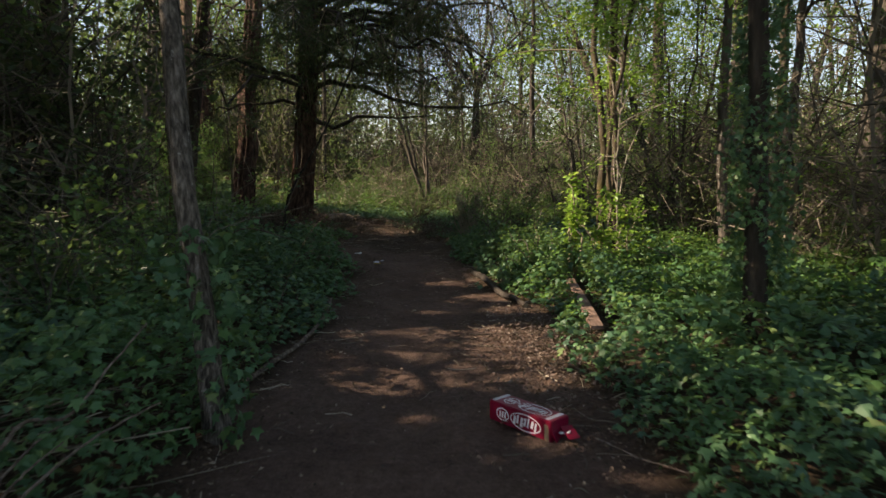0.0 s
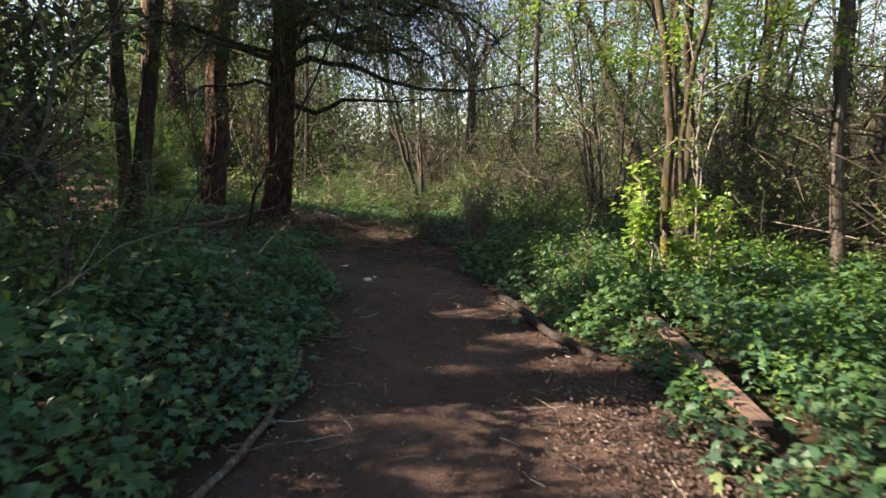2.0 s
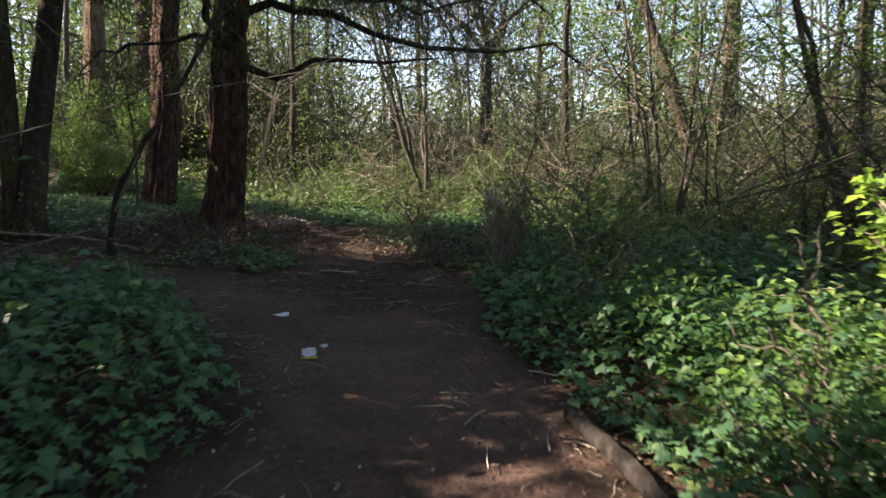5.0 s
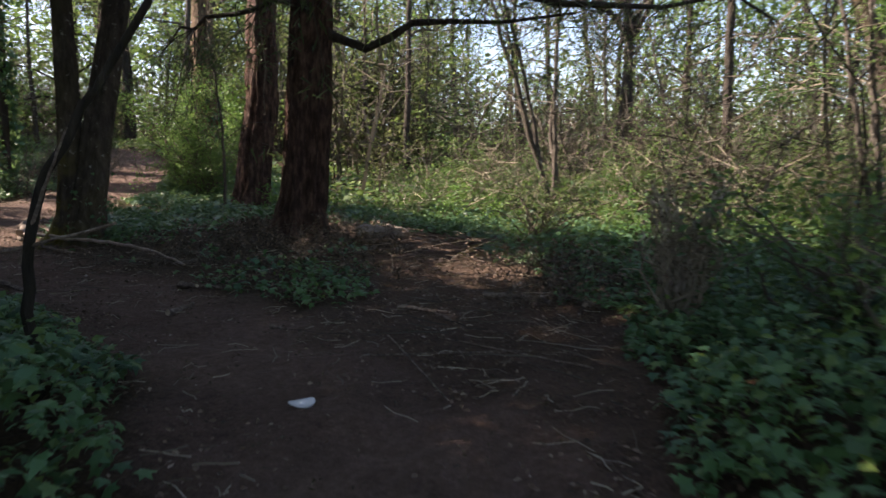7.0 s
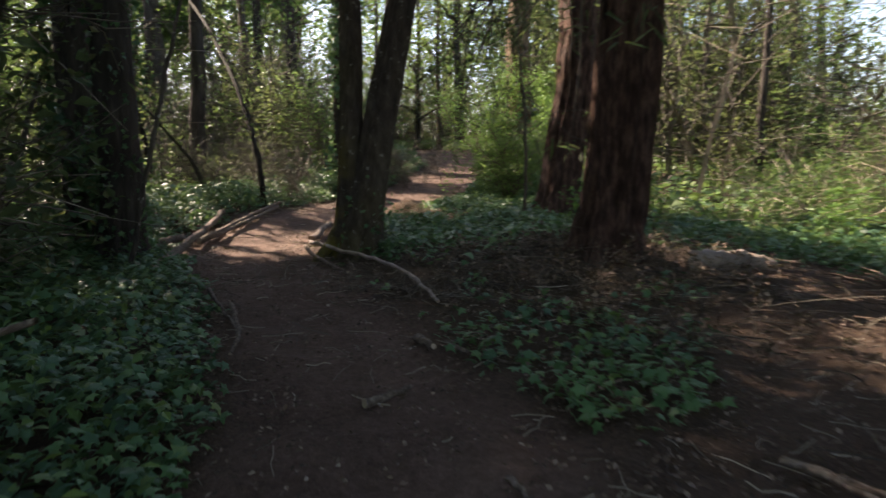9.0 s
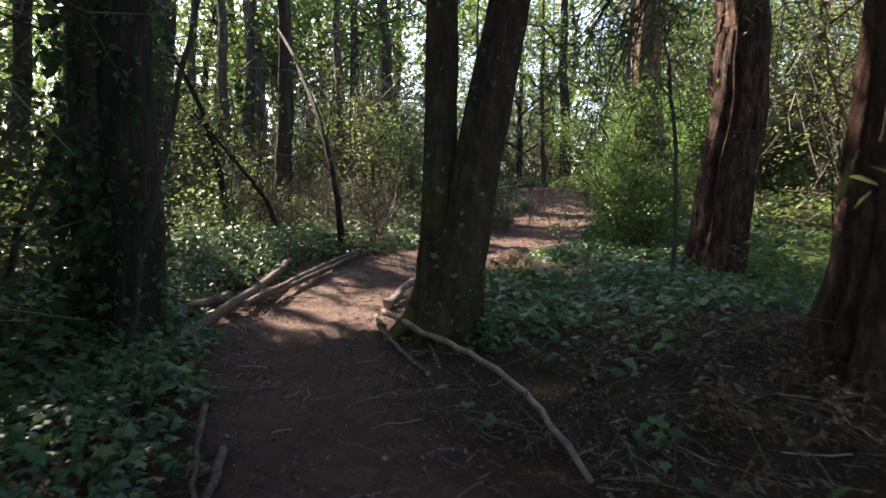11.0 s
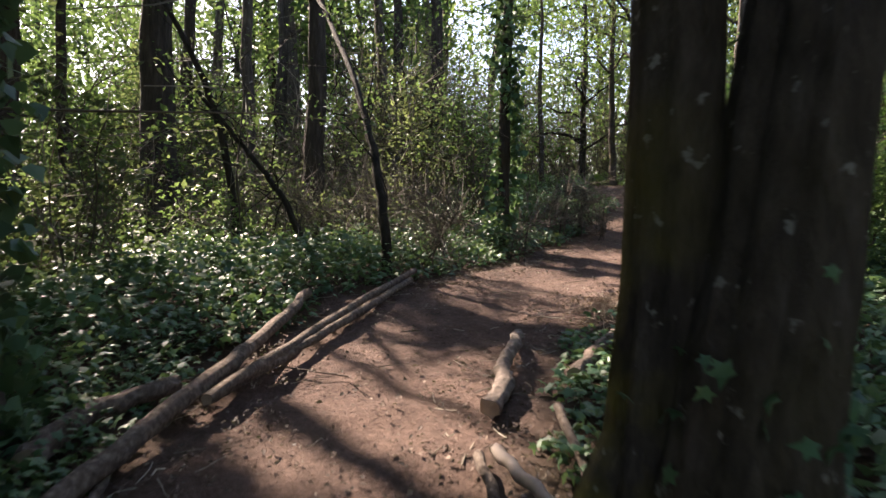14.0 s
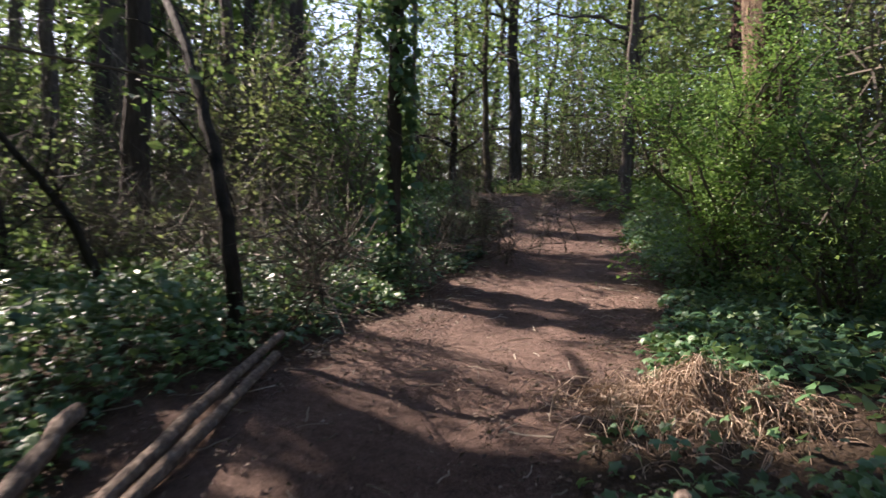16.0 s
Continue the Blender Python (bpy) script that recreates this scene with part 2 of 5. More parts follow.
def ground_mat():
    m, t, b = nodes_of("forest_floor")
    at = t.nodes.new("ShaderNodeAttribute")
    at.attribute_name = "trodden"
    big, mid, fine = noise_node(t, 0.8, 4), noise_node(t, 5, 6, 0.65), noise_node(t, 60, 6, 0.7)
    dirt = mix_node(t, 0.45, ramp_node(t, mid, ((0.3, (0.07, 0.045, 0.037)), (0.7, (0.155, 0.101, 0.081)))), ramp_node(t, fine, ((0.32, (0.03, 0.02, 0.016)), (0.7, (0.2, 0.136, 0.108)))))
    dirt = mix_node(t, ramp_node(t, big, ((0.4, (0, 0, 0)), (0.65, (0.5, 0.5, 0.5)))), dirt, (0.2, 0.138, 0.11))
    grit = noise_node(t, 22, 8, 0.75)
    dirt = mix_node(t, 0.55, dirt, mix_node(t, 1.0, dirt, ramp_node(t, grit, ((0.35, (0.45, 0.42, 0.4)), (0.66, (1.5, 1.45, 1.4)))), "MULTIPLY"))
    soil = ramp_node(t, fine, ((0.3, (0.022, 0.017, 0.012)), (0.75, (0.10, 0.068, 0.042))))
    edge = t.nodes.new("ShaderNodeMath")
    edge.operation, edge.use_clamp = "ADD", True
    wob = t.nodes.new("ShaderNodeMath")
    wob.operation, wob.inputs[1].default_value, wob.inputs[2].default_value = "MULTIPLY_ADD", 0.5, -0.25
    t.links.new(mid, wob.inputs[0])
    t.links.new(at.outputs["Fac"], edge.inputs[0])
    t.links.new(wob.outputs[0], edge.inputs[1])
    t.links.new(mix_node(t, edge.outputs[0], soil, dirt), b.inputs["Base Color"])
    b.inputs["Roughness"].default_value, b.inputs["Specular IOR Level"].default_value = 0.95, 0.15
    bump_node(t, b, mix_node(t, 0.5, mix_node(t, 0.5, mid, fine), grit), 1.0, 0.07)
    return m


M_GROUND = ground_mat()
M_IVY = leaf_mat("ivy_leaf", ((0, (0.026, 0.07, 0.044)), (0.5, (0.05, 0.12, 0.063)), (0.85, (0.08, 0.17, 0.07)), (1, (0.14, 0.19, 0.07))), 0.47, 0.25, 0.34, (0.9, (0.06, 0.15, 0.045)))
M_BRAMBLE = leaf_mat("bramble_leaf", ((0, (0.03, 0.07, 0.035)), (0.6, (0.06, 0.13, 0.045)), (1, (0.14, 0.2, 0.05))), 0.5, 0.35, 0.35, (0.7, (0.1, 0.17, 0.03)))
M_SPRING = leaf_mat("spring_leaf", ((0, (0.12, 0.24, 0.03)), (0.6, (0.2, 0.36, 0.045)), (1, (0.34, 0.46, 0.07))), 0.45, 0.45, 0.4)
M_FRESH = leaf_mat("fresh_leaf", ((0, (0.045, 0.12, 0.025)), (0.6, (0.09, 0.21, 0.035)), (1, (0.2, 0.33, 0.06))), 0.5, 0.4, 0.35, (0.8, (0.05, 0.13, 0.03)))
M_GREENLEAF = leaf_mat("green_leaf", ((0, (0.035, 0.09, 0.025)), (0.6, (0.075, 0.16, 0.04)), (1, (0.17, 0.25, 0.06))), 0.5, 0.48, 0.35, (0.25, (0.1, 0.15, 0.05)))
M_OLIVE = leaf_mat("brush_leaf", ((0, (0.045, 0.07, 0.028)), (0.6, (0.09, 0.125, 0.045)), (1, (0.19, 0.21, 0.09))), 0.6, 0.5, 0.3, (0.3, (0.12, 0.1, 0.05)))
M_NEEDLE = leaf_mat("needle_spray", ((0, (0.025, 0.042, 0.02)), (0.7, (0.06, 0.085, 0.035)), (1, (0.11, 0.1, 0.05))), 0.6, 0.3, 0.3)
M_DEAD = leaf_mat("dead_leaf", ((0, (0.04, 0.026, 0.02)), (0.5, (0.085, 0.056, 0.04)), (0.88, (0.16, 0.108, 0.078)), (1, (0.26, 0.2, 0.15))), 0.75, 0.1, 0.3)
M_STRAW = leaf_mat("dry_straw", ((0, (0.16, 0.105, 0.07)), (0.6, (0.36, 0.26, 0.18)), (1, (0.56, 0.45, 0.33))), 0.7, 0.15, 0.3)
M_TWIG = leaf_mat("twig_bark", ((0, (0.038, 0.032, 0.026)), (0.6, (0.1, 0.086, 0.067)), (1, (0.22, 0.188, 0.145))), 0.85, 0.0, 0.2)
M_PALETWIG = leaf_mat("pale_twig", ((0, (0.11, 0.09, 0.068)), (0.6, (0.23, 0.196, 0.148)), (1, (0.4, 0.35, 0.27))), 0.85, 0.0, 0.2)
M_BARK = bark_mat("grey_bark", ((0.3, (0.035, 0.03, 0.025)), (0.55, (0.1, 0.085, 0.07)), (0.75, (0.2, 0.175, 0.15))), pale=(0.3, 0.29, 0.26))
M_PALEBARK = bark_mat("pale_bark", ((0.3, (0.12, 0.1, 0.08)), (0.55, (0.26, 0.23, 0.19)), (0.75, (0.42, 0.38, 0.32))))
M_OAK = bark_mat("furrowed_bark", ((0.3, (0.022, 0.018, 0.014)), (0.55, (0.07, 0.055, 0.043)), (0.8, (0.14, 0.12, 0.1))), moss=(0.2, 0.17, 0.03), pale=(0.24, 0.23, 0.2), stretch=(9, 9, 3.0))
M_RED = bark_mat("red_bark", ((0.3, (0.016, 0.01, 0.008)), (0.5, (0.075, 0.042, 0.032)), (0.72, (0.22, 0.135, 0.1))), (11, 11, 3.6), 1.6, 1.0, 0.12)
# paler version of the conifers' brown bark, with sunlight put into its colour
M_SUNLIT_TAN = bark_mat("sunlit_tan_bark", ((0.3, (0.03, 0.02, 0.014)), (0.5, (0.13, 0.09, 0.06)), (0.72, (0.32, 0.24, 0.15))), (11, 11, 2.6), 1.6, 1.0, 0.08)
M_DARKBARK = bark_mat("dark_bark", ((0.3, (0.02, 0.017, 0.014)), (0.55, (0.055, 0.046, 0.038)), (0.8, (0.12, 0.1, 0.085))))
M_CRACKED = bark_mat("cracked_grey_bark", ((0.36, (0.025, 0.021, 0.018)), (0.5, (0.1, 0.086, 0.072)), (0.66, (0.24, 0.21, 0.18))), (34, 34, 7), 1.6, 1.0, 0.03, pale=(0.3, 0.29, 0.26))
M_DARKSTEM = bark_mat("dark_stem_bark", ((0.3, (0.012, 0.01, 0.008)), (0.55, (0.032, 0.027, 0.02)), (0.8, (0.075, 0.065, 0.05))))
M_LOG = bark_mat("log_bark", ((0.3, (0.045, 0.034, 0.027)), (0.52, (0.14, 0.108, 0.085)), (0.72, (0.3, 0.25, 0.2))), (16, 16, 16), 2.0, 1.0, 0.025)
M_BAREWOOD = plain_mat("bare_wood", ((0.3, (0.2, 0.145, 0.1)), (0.7, (0.45, 0.36, 0.26))), 8, 0.75, 0.5, 0.01)
M_STUB = plain_mat("split_wood", ((0.3, (0.06, 0.045, 0.035)), (0.55, (0.17, 0.13, 0.1)), (0.75, (0.36, 0.29, 0.24))), 7, 0.85, 0.9, 0.03, (3, 3, 3))
M_GREYWOOD = plain_mat("grey_wood", ((0.3, (0.13, 0.1, 0.08)), (0.7, (0.34, 0.28, 0.23))), 9, 0.8, 0.6, 0.02)
M_PLANK = plain_mat("weathered_plank", ((0.3, (0.09, 0.055, 0.042)), (0.7, (0.23, 0.15, 0.115))), 4, 0.8, 0.5, 0.01, (12, 1.2, 12))

# ---- ground: one sheet to the horizon ----
def axis(lo, hi, step, far):
    a = np.arange(lo, hi + step, step)
    out = [a[-1]]
    s = step
    while out[-1] < far:
        s *= 1.35
        out.append(out[-1] + s)
    low = [a[0]]
    s = step
    while low[-1] > -far:
        s *= 1.35
        low.append(low[-1] - s)
    return np.concatenate([low[:0:-1], a, out[1:]])


def build_ground():
    xs, ys = axis(-15, 4, 0.11, 400), axis(-1, 25, 0.11, 400)
    X, Y = np.meshgrid(xs, ys)
    Z = ground_z(X, Y)
    d = np.minimum(off_path(X, Y), off_path(X, Y, CLEARING) + 0.15)
    near = (np.abs(X + 5) < 14) & (np.abs(Y - 12) < 16)
    Z = Z + near * (0.02 * smooth_noise(X, Y, 0.8, 5) + 0.008 * smooth_noise(X, Y, 0.25, 6) + 0.05 * np.clip(d / 0.5, 0, 1) - 0.02 * np.clip(-d / 0.5, 0, 1))
    V = np.stack([X, Y, Z], -1).reshape(-1, 3)
    w, hh = len(xs), len(ys)
    i = (np.arange(hh - 1)[:, None] * w + np.arange(w - 1)[None]).ravel()
    me = mesh_from("ground", V, np.stack([i, i + 1, i + w + 1, i + w], 1), True)
    me.materials.append(M_GROUND)
    at = me.attributes.new("trodden", "FLOAT", "POINT")
    bare = np.clip(0.5 - off_path(X, Y) / 0.35, 0, 1)
    litter = np.clip(0.5 - off_path(X, Y, CLEARING) / 0.5, 0, 1) * 0.45
    at.data.foreach_set("value", np.maximum(bare, litter).astype(np.float32).ravel())
    return tagged(new("ground", me), "rising forest floor with a trodden dark dirt path", "ground", kind="structure")


build_ground()


def scatter(n, x0, x1, y0, y1, keep):
    x, y = rng.uniform(x0, x1, n), rng.uniform(y0, y1, n)
    k = rng.uniform(0, 1, n) < keep(x, y)
    return x[k], y[k]


def off_all(x, y):
    return np.minimum(off_path(x, y), off_path(x, y, CLEARING) + 0.1)


# ---- ground cover ----
ROOT_LINE = ((-6.1, 12.95), (-5.45, 12.66), (-4.45, 12.4), (-3.9, 12.15), (-3.37, 11.78))
EDGE_LINE = ((0.66, 5.98), (0.52, 6.5), (0.48, 7.0), (0.36, 7.6))
PLANK_LINE = ((1.14, 4.25), (1.29, 6.35))
STRAW_LINE = ((-7.10, 14.88), (-6.53, 15.52))
STUMP_LINE = ((-3.0, 12.6), (-3.0, 13.3))


def off_line(x, y, line):
    d = np.full(np.shape(x), 99.0)
    for (ax, ay), (bx, by) in zip(line, line[1:]):
        t = np.clip(((x - ax) * (bx - ax) + (y - ay) * (by - ay)) / ((bx - ax) ** 2 + (by - ay) ** 2), 0, 1)
        d = np.minimum(d, np.hypot(x - ax - t * (bx - ax), y - ay - t * (by - ay)))
    return d


def cover(name, label, n, box, dmin, dmax, size, kind, mat, droop=-0.25, thin=None, lift=1.0):
    def keep(x, y):
        d = off_all(x, y)
        k = np.clip((d - dmin) / 0.15, 0, 1) * (d < dmax) * (off_line(x, y, ROOT_LINE) > 0.2) * (off_line(x, y, PLANK_LINE) > 0.1) * (off_line(x, y, EDGE_LINE) > 0.09) * (off_line(x, y, STUMP_LINE) > 0.55) * ((off_line(x, y, STRAW_LINE) > 0.5) | (np.sin(x * 41.7 + y * 73.3) > 0.9))
        return k if thin is None else k * thin(x, y)
    x, y = scatter(n, *box, keep)
    h = cover_height(x, y) * lift
    z = ground_z(x, y) + 0.03 + h * (1 - rng.uniform(0, 1, len(x)) ** 1.8 * 0.9) + 0.05 * rng.normal(0, 1, len(x)) * np.clip(h * 3, 0, 1)
    ob = arr_part(name, leaves(np.stack([x, y, z], 1), size, kind, droop, 0.4, 0.4), mat)
    return tagged(ob, label, "undergrowth", kind="stuff")


def sparse_mid(x, y):
    """Thin cover on the bank between the path and the red-barked trees."""
    bank = np.exp(-(((x + 3.2) / 2.3) ** 2 + ((y - 12.8) / 2.1) ** 2) ** 2) * (1 - np.exp(-((x + 5.1) ** 2 + (y - 13.2) ** 2) / 0.2))
    return 1 - 0.96 * bank * np.clip(1.12 + 0.4 * smooth_noise(x, y, 1.1, 19), 0, 1)


cover("ivy_ground_cover", "dense glossy dark green ivy beside the path", 430000, (-14, 5, -1.0, 22), 0.0, 0.75, 0.055, "ivy", M_IVY, thin=sparse_mid)
cover("ivy_ground_cover", "dense dark green ivy spreading under the trees", 300000, (-14, 5, -1.0, 22), 0.7, 2.6, 0.067, "ivy_far", M_IVY, thin=sparse_mid)
cover("bramble_cover", "light green bramble and nettle leaves among ivy", 90000, (-14, 5, -1.0, 22), 0.05, 3.5, 0.045, "oval", M_BRAMBLE, lift=1.25, thin=sparse_mid)
# small leaves over the ivy, their bright yellow-green partly standing in for sunlight
cover("bramble_cover", "small leaves over ivy, coloured brighter yellow-green where sun falls", 15000, (0.7, 4.2, 4.6, 8.6), 0.05, 3.5, 0.042, "oval", M_FRESH, lift=1.1)
cover("distant_ivy", "ivy and brambles covering the forest floor", 105000, (-26, 14, -4, 34), 2.4, 14, 0.13, "ivy_far", M_BRAMBLE, thin=sparse_mid)

cover("distant_ivy", "ivy and brambles beside the path's beginning", 14000, (-4, 5, -7, -0.9), 0.05, 2.6, 0.1, "ivy_far", M_IVY)
cover("distant_ivy", "ivy and brambles closing in on the far path", 26000, (-20, -4, 21.8, 31), 0.05, 2.6, 0.1, "ivy_far", M_BRAMBLE)


# ---- trees ----
def in_clearing(C, most=9.0):
    """Which places stand in the way of the sun for a sunlit patch of the wood."""
    hit = np.zeros(len(C), bool)
    s = np.array(SUN)
    for x, y, z, r in SUNLIT:
        if r > most:
            continue
        v = C - np.array([x, y, z])
        along = v @ s
        d = np.linalg.norm(v - along[:, None] * s, axis=1)
        hit |= (along > 1.5) & (d < r * (1 + 0.25 * np.sin(C[:, 0] * 3.1 + C[:, 1] * 2.3)))
    return hit


# flecks of sun on the forest floor: place and radius
START_SUN = ((1.9, 7.25, 0.7, 1.05), (1.9, 6, 0.2, 1.2), (2.7, 5.4, 0.3, 0.75), (3.4, 5.7, 0.5, 0.6), (1.5, 4.6, 0.2, 0.45), (0.5, 5.2, 0, 0.3), (0.55, 4.6, 0, 0.25), (0.45, 7, 0, 0.4), (3.4, 8, 1, 1), (0.75, 4.25, 0, 0.3), (-2.6, 6.6, 0.4, 0.3), (-1.65, 4.75, 0.25, 0.22), (-1.95, 5.6, 0.3, 0.2), (-2.3, 4.9, 0.3, 0.2), (-3.4, 7.6, 0.4, 0.35), (-1.9, 8.1, 0.3, 0.22), (-4.2, 6.2, 0.6, 0.3))
GLADE_SUN = ((0, 16.5, 0.8, 1.6), (2.5, 16.2, 0.8, 1.6), (-4.7, 10.3, 0.3, 0.22), (-2.1, 13.8, 0.2, 0.5), (-0.8, 12.4, 0.2, 0.3), (-1, 19, 1, 3.2), (4, 18, 1, 3), (-3.5, 22, 1.5, 2.5), (0.3, 14.9, 0.4, 1.0), (1.9, 14.6, 0.5, 1.2), (-1.6, 15.9, 0.4, 0.8), (1.2, 17.5, 1.3, 2.0), (5.5, 16.2, 1.4, 2.0), (2.5, 20.5, 1.8, 3.0), (-3.2, 13.2, 1.9, 0.22), (-6.2, 22, 1.5, 2), (8, 14, 1.5, 2.5), (-4.73, 10.55, 0.3, 0.16), (-5.3, 10.7, 0.3, 0.14), (-5.72, 13.12, 0.5, 0.17), (-1.3, 11.6, 0.1, 0.15), (-0.9, 12.6, 0.2, 0.25))
BEND_SUN = ((-7, 13.15, 0.2, 0.68), (-6.5, 12.95, 0.2, 0.6), (-14, 16, 2, 1.7), (-16.5, 19, 2, 1.9), (-12.4, 16.4, 1.6, 0.9), (-6.4, 14.2, 0.3, 0.4), (-8.3, 15.9, 0.4, 0.55), (-9, 17.6, 0.5, 0.8), (-11.2, 13.7, 0.6, 0.9), (-12.8, 13.6, 0.9, 0.9), (-10.6, 16.2, 0.8, 1.0), (-9.9, 15.3, 0.5, 0.5), (-10.6, 20.6, 0.9, 1.2), (-7, 15.6, 0.4, 0.7), (-7.7, 18.5, 1.7, 0.7), (-6.6, 17, 0.8, 0.45), (-7.4, 19, 2.6, 0.7), (-13, 17, 1, 1.6), (-7.66, 19.08, 4.2, 0.6), (-10.6, 12.2, 0.8, 0.5), (-12, 12.8, 0.9, 0.7), (-13.2, 12.6, 1.0, 1.5), (-11.5, 11.5, 0.6, 1.1))
SUNLIT = START_SUN + GLADE_SUN + BEND_SUN


def over_head(tw):
    """Twigs that leave the walker's way free."""
    low = tw[..., 2] - ground_z(tw[..., 0], tw[..., 1]) < 2.7
    return ~(low & (off_path(tw[..., 0], tw[..., 1]) < 0.6)).any(1)


def tree(name, label, base, height, r0, lean=(0.0, 0.0), bark=None, limbs=6, limb_len=2.5, limb_z=(0.35, 0.95), leaf=None, n_leaf=1500, leaf_size=0.09, leaf_sd=0.6, droop=0.15, seed=1, taper=0.35, k=14,
         bow=0.0, group="", twigs=6, cull=True, flare=0.55, ridge=0.05):
    r = np.random.default_rng(seed)
    base = np.array([base[0], base[1], gz(base[0], base[1]) - 0.12])
    root = thing(name, base, label, "tree", group)
    hs = np.concatenate([np.linspace(0, 0.6, 6)[:-1], np.linspace(0.6, height, max(8, int(height * 3)))])
    t = hs / height
    w = np.cumsum(r.normal(0, 0.012 * height / 8, (len(hs), 2)), 0)
    P = np.stack([base[0] + lean[0] * t + bow * np.sin(np.pi * t) + w[:, 0] * np.minimum(1, hs), base[1] + lean[1] * t + w[:, 1] * np.minimum(1, hs), base[2] + hs], 1)
    R = r0 * ((1 - t) * (1 - taper) + taper * (1 - t * 0.75)) * (1 + flare * np.exp(-hs / 0.22))
    arr_part("trunk", trunk_mesh(P, R, k, ridge + 0.09 * (bark is M_RED), seed), bark, root, smooth=True, base=base)
    ends, tw = [], []
    for i in range(limbs):
        tt = r.uniform(*limb_z)
        p0 = np.array([np.interp(tt, t, P[:, j]) for j in range(3)])
        a = r.uniform(0, 6.283)
        L = limb_len * r.uniform(0.5, 1.1) * (1.15 - 0.5 * tt)
        p1 = p0 + np.array([np.cos(a) * L, np.sin(a) * L, droop * L + r.normal(0, 0.15) * L])
        C = curve_path(p0, p1, 9, 0.12 * L, 0.03 * L, r)
        if cull and in_clearing(C).sum() > 2:
            continue
        lr = min(0.35 * r0, 0.022 * L + 0.008)
        arr_part("limb", tubes(C[None], (lr * np.linspace(1, 0.2, 9))[None], 6), bark, root, smooth=True, base=base)
        ends.append(C[3:])
        for q in range(twigs):
            s = C[r.integers(2, 9)]
            e = s + r.normal(0, 0.28 * L, 3) + np.array([0, 0, 0.08 * L])
            tw.append(curve_path(s, e, 6, 0.03, 0.02 * L, r))
    if tw:
        tw = np.array(tw)
        arr_part("branchwork", tubes(tw, np.broadcast_to(np.linspace(0.009, 0.003, 6) * (1 + limb_len * 0.15), tw.shape[:2]), 3), M_TWIG, root, base=base)
        ends.append(tw[:, 3:].reshape(-1, 3))
    if leaf is not None and ends:
        E_ = np.concatenate(ends)
        clump = E_[r.integers(0, len(E_), max(8, n_leaf // 14))]
        clump = clump + r.normal(0, leaf_sd * 0.6, clump.shape)
        C = clump[r.integers(0, len(clump), n_leaf)] + r.normal(0, leaf_sd * 0.28, (n_leaf, 3))
        if cull:
            C = C[~in_clearing(C)]
        up = C[:, 2] - ground_z(C[:, 0], C[:, 1])
        C = C[(up > 0.3) & ((up > 3.4) | (off_path(C[:, 0], C[:, 1]) > 1.0))]
        if len(C) > 10:
            arr_part("crown", leaves(C, leaf_size, "oval", -0.3, 0.6, 0.7, r), leaf, root, base=base)
    return root


def ivy_coat(root, P, R, n, size, z1, seed, side=None):
    """Ivy climbing a trunk, as a part of its tree."""
    r = np.random.default_rng(seed)
    P, R = np.asarray(P, float), np.asarray(R, float)
    s = r.uniform(0, 1, n) ** 1.2
    zz = P[0, 2] + s * (z1 - P[0, 2])
    a = r.uniform(0, 6.283, n)
    ok = np.sin(a * 2 + zz * 1.3 + seed) + np.sin(a + zz * 2.9) > -0.5
    zz, a = zz[ok], a[ok]
    c = np.stack([np.interp(zz, P[:, 2], P[:, j]) for j in range(2)], 1)
    rad = np.interp(zz, P[:, 2], R) + np.abs(r.normal(0.04, 0.06, len(zz)))
    C = np.stack([c[:, 0] + rad * np.cos(a), c[:, 1] + rad * np.sin(a), zz], 1)
    bole = next(c for c in root.children if c.name.startswith(("trunk", "stem")))
    arr_part("ivy", leaves(C, size, "ivy" if size < 0.08 else "ivy_far", -0.9, 0.4, 0.6, r), M_IVY, bole, "dark green ivy climbing the bark", base=root.location)


def ivy_column(root, x, y, lean, r0, z1, height, n, size, seed):
    zz = np.linspace(gz(x, y), z1, 12)
    t = (zz - zz[0]) / height
    ivy_coat(root, np.stack([x + lean[0] * t, y + lean[1] * t, zz], 1), r0 * (1 - 0.5 * t), n, size, z1, seed)


# trees along the walk
thin_tree = tree("slim_tree", "slim grey-barked tree leaning out of the ivy", (-1.03, 2.8), 9, 0.055, (-1.0, 1.1), M_CRACKED, 5, 2.2, (0.5, 0.95), M_GREENLEAF, 900, 0.08, seed=3, taper=0.8, flare=0.25, k=24, ridge=0.12)
ivy_column(thin_tree, -1.03, 2.8, (-1.0, 1.1), 0.07, 1.0, 9, 300, 0.06, 4)

red_tree = tree("red_barked_conifer", "large red-brown furrowed conifer trunk beside the clearing", (-3.0, 13.3), 16, 0.22, (1.5, 0.4), M_RED, 0, leaf=None, seed=5, taper=0.75, k=56, flare=0.5)
red_tree_2 = tree("red_barked_conifer", "tall red-brown conifer trunk behind a larger one", (-5.18, 16.35), 16, 0.25, (1.0, 0.5), M_RED, 0, leaf=None, seed=6, taper=0.75, k=44, flare=0.5)


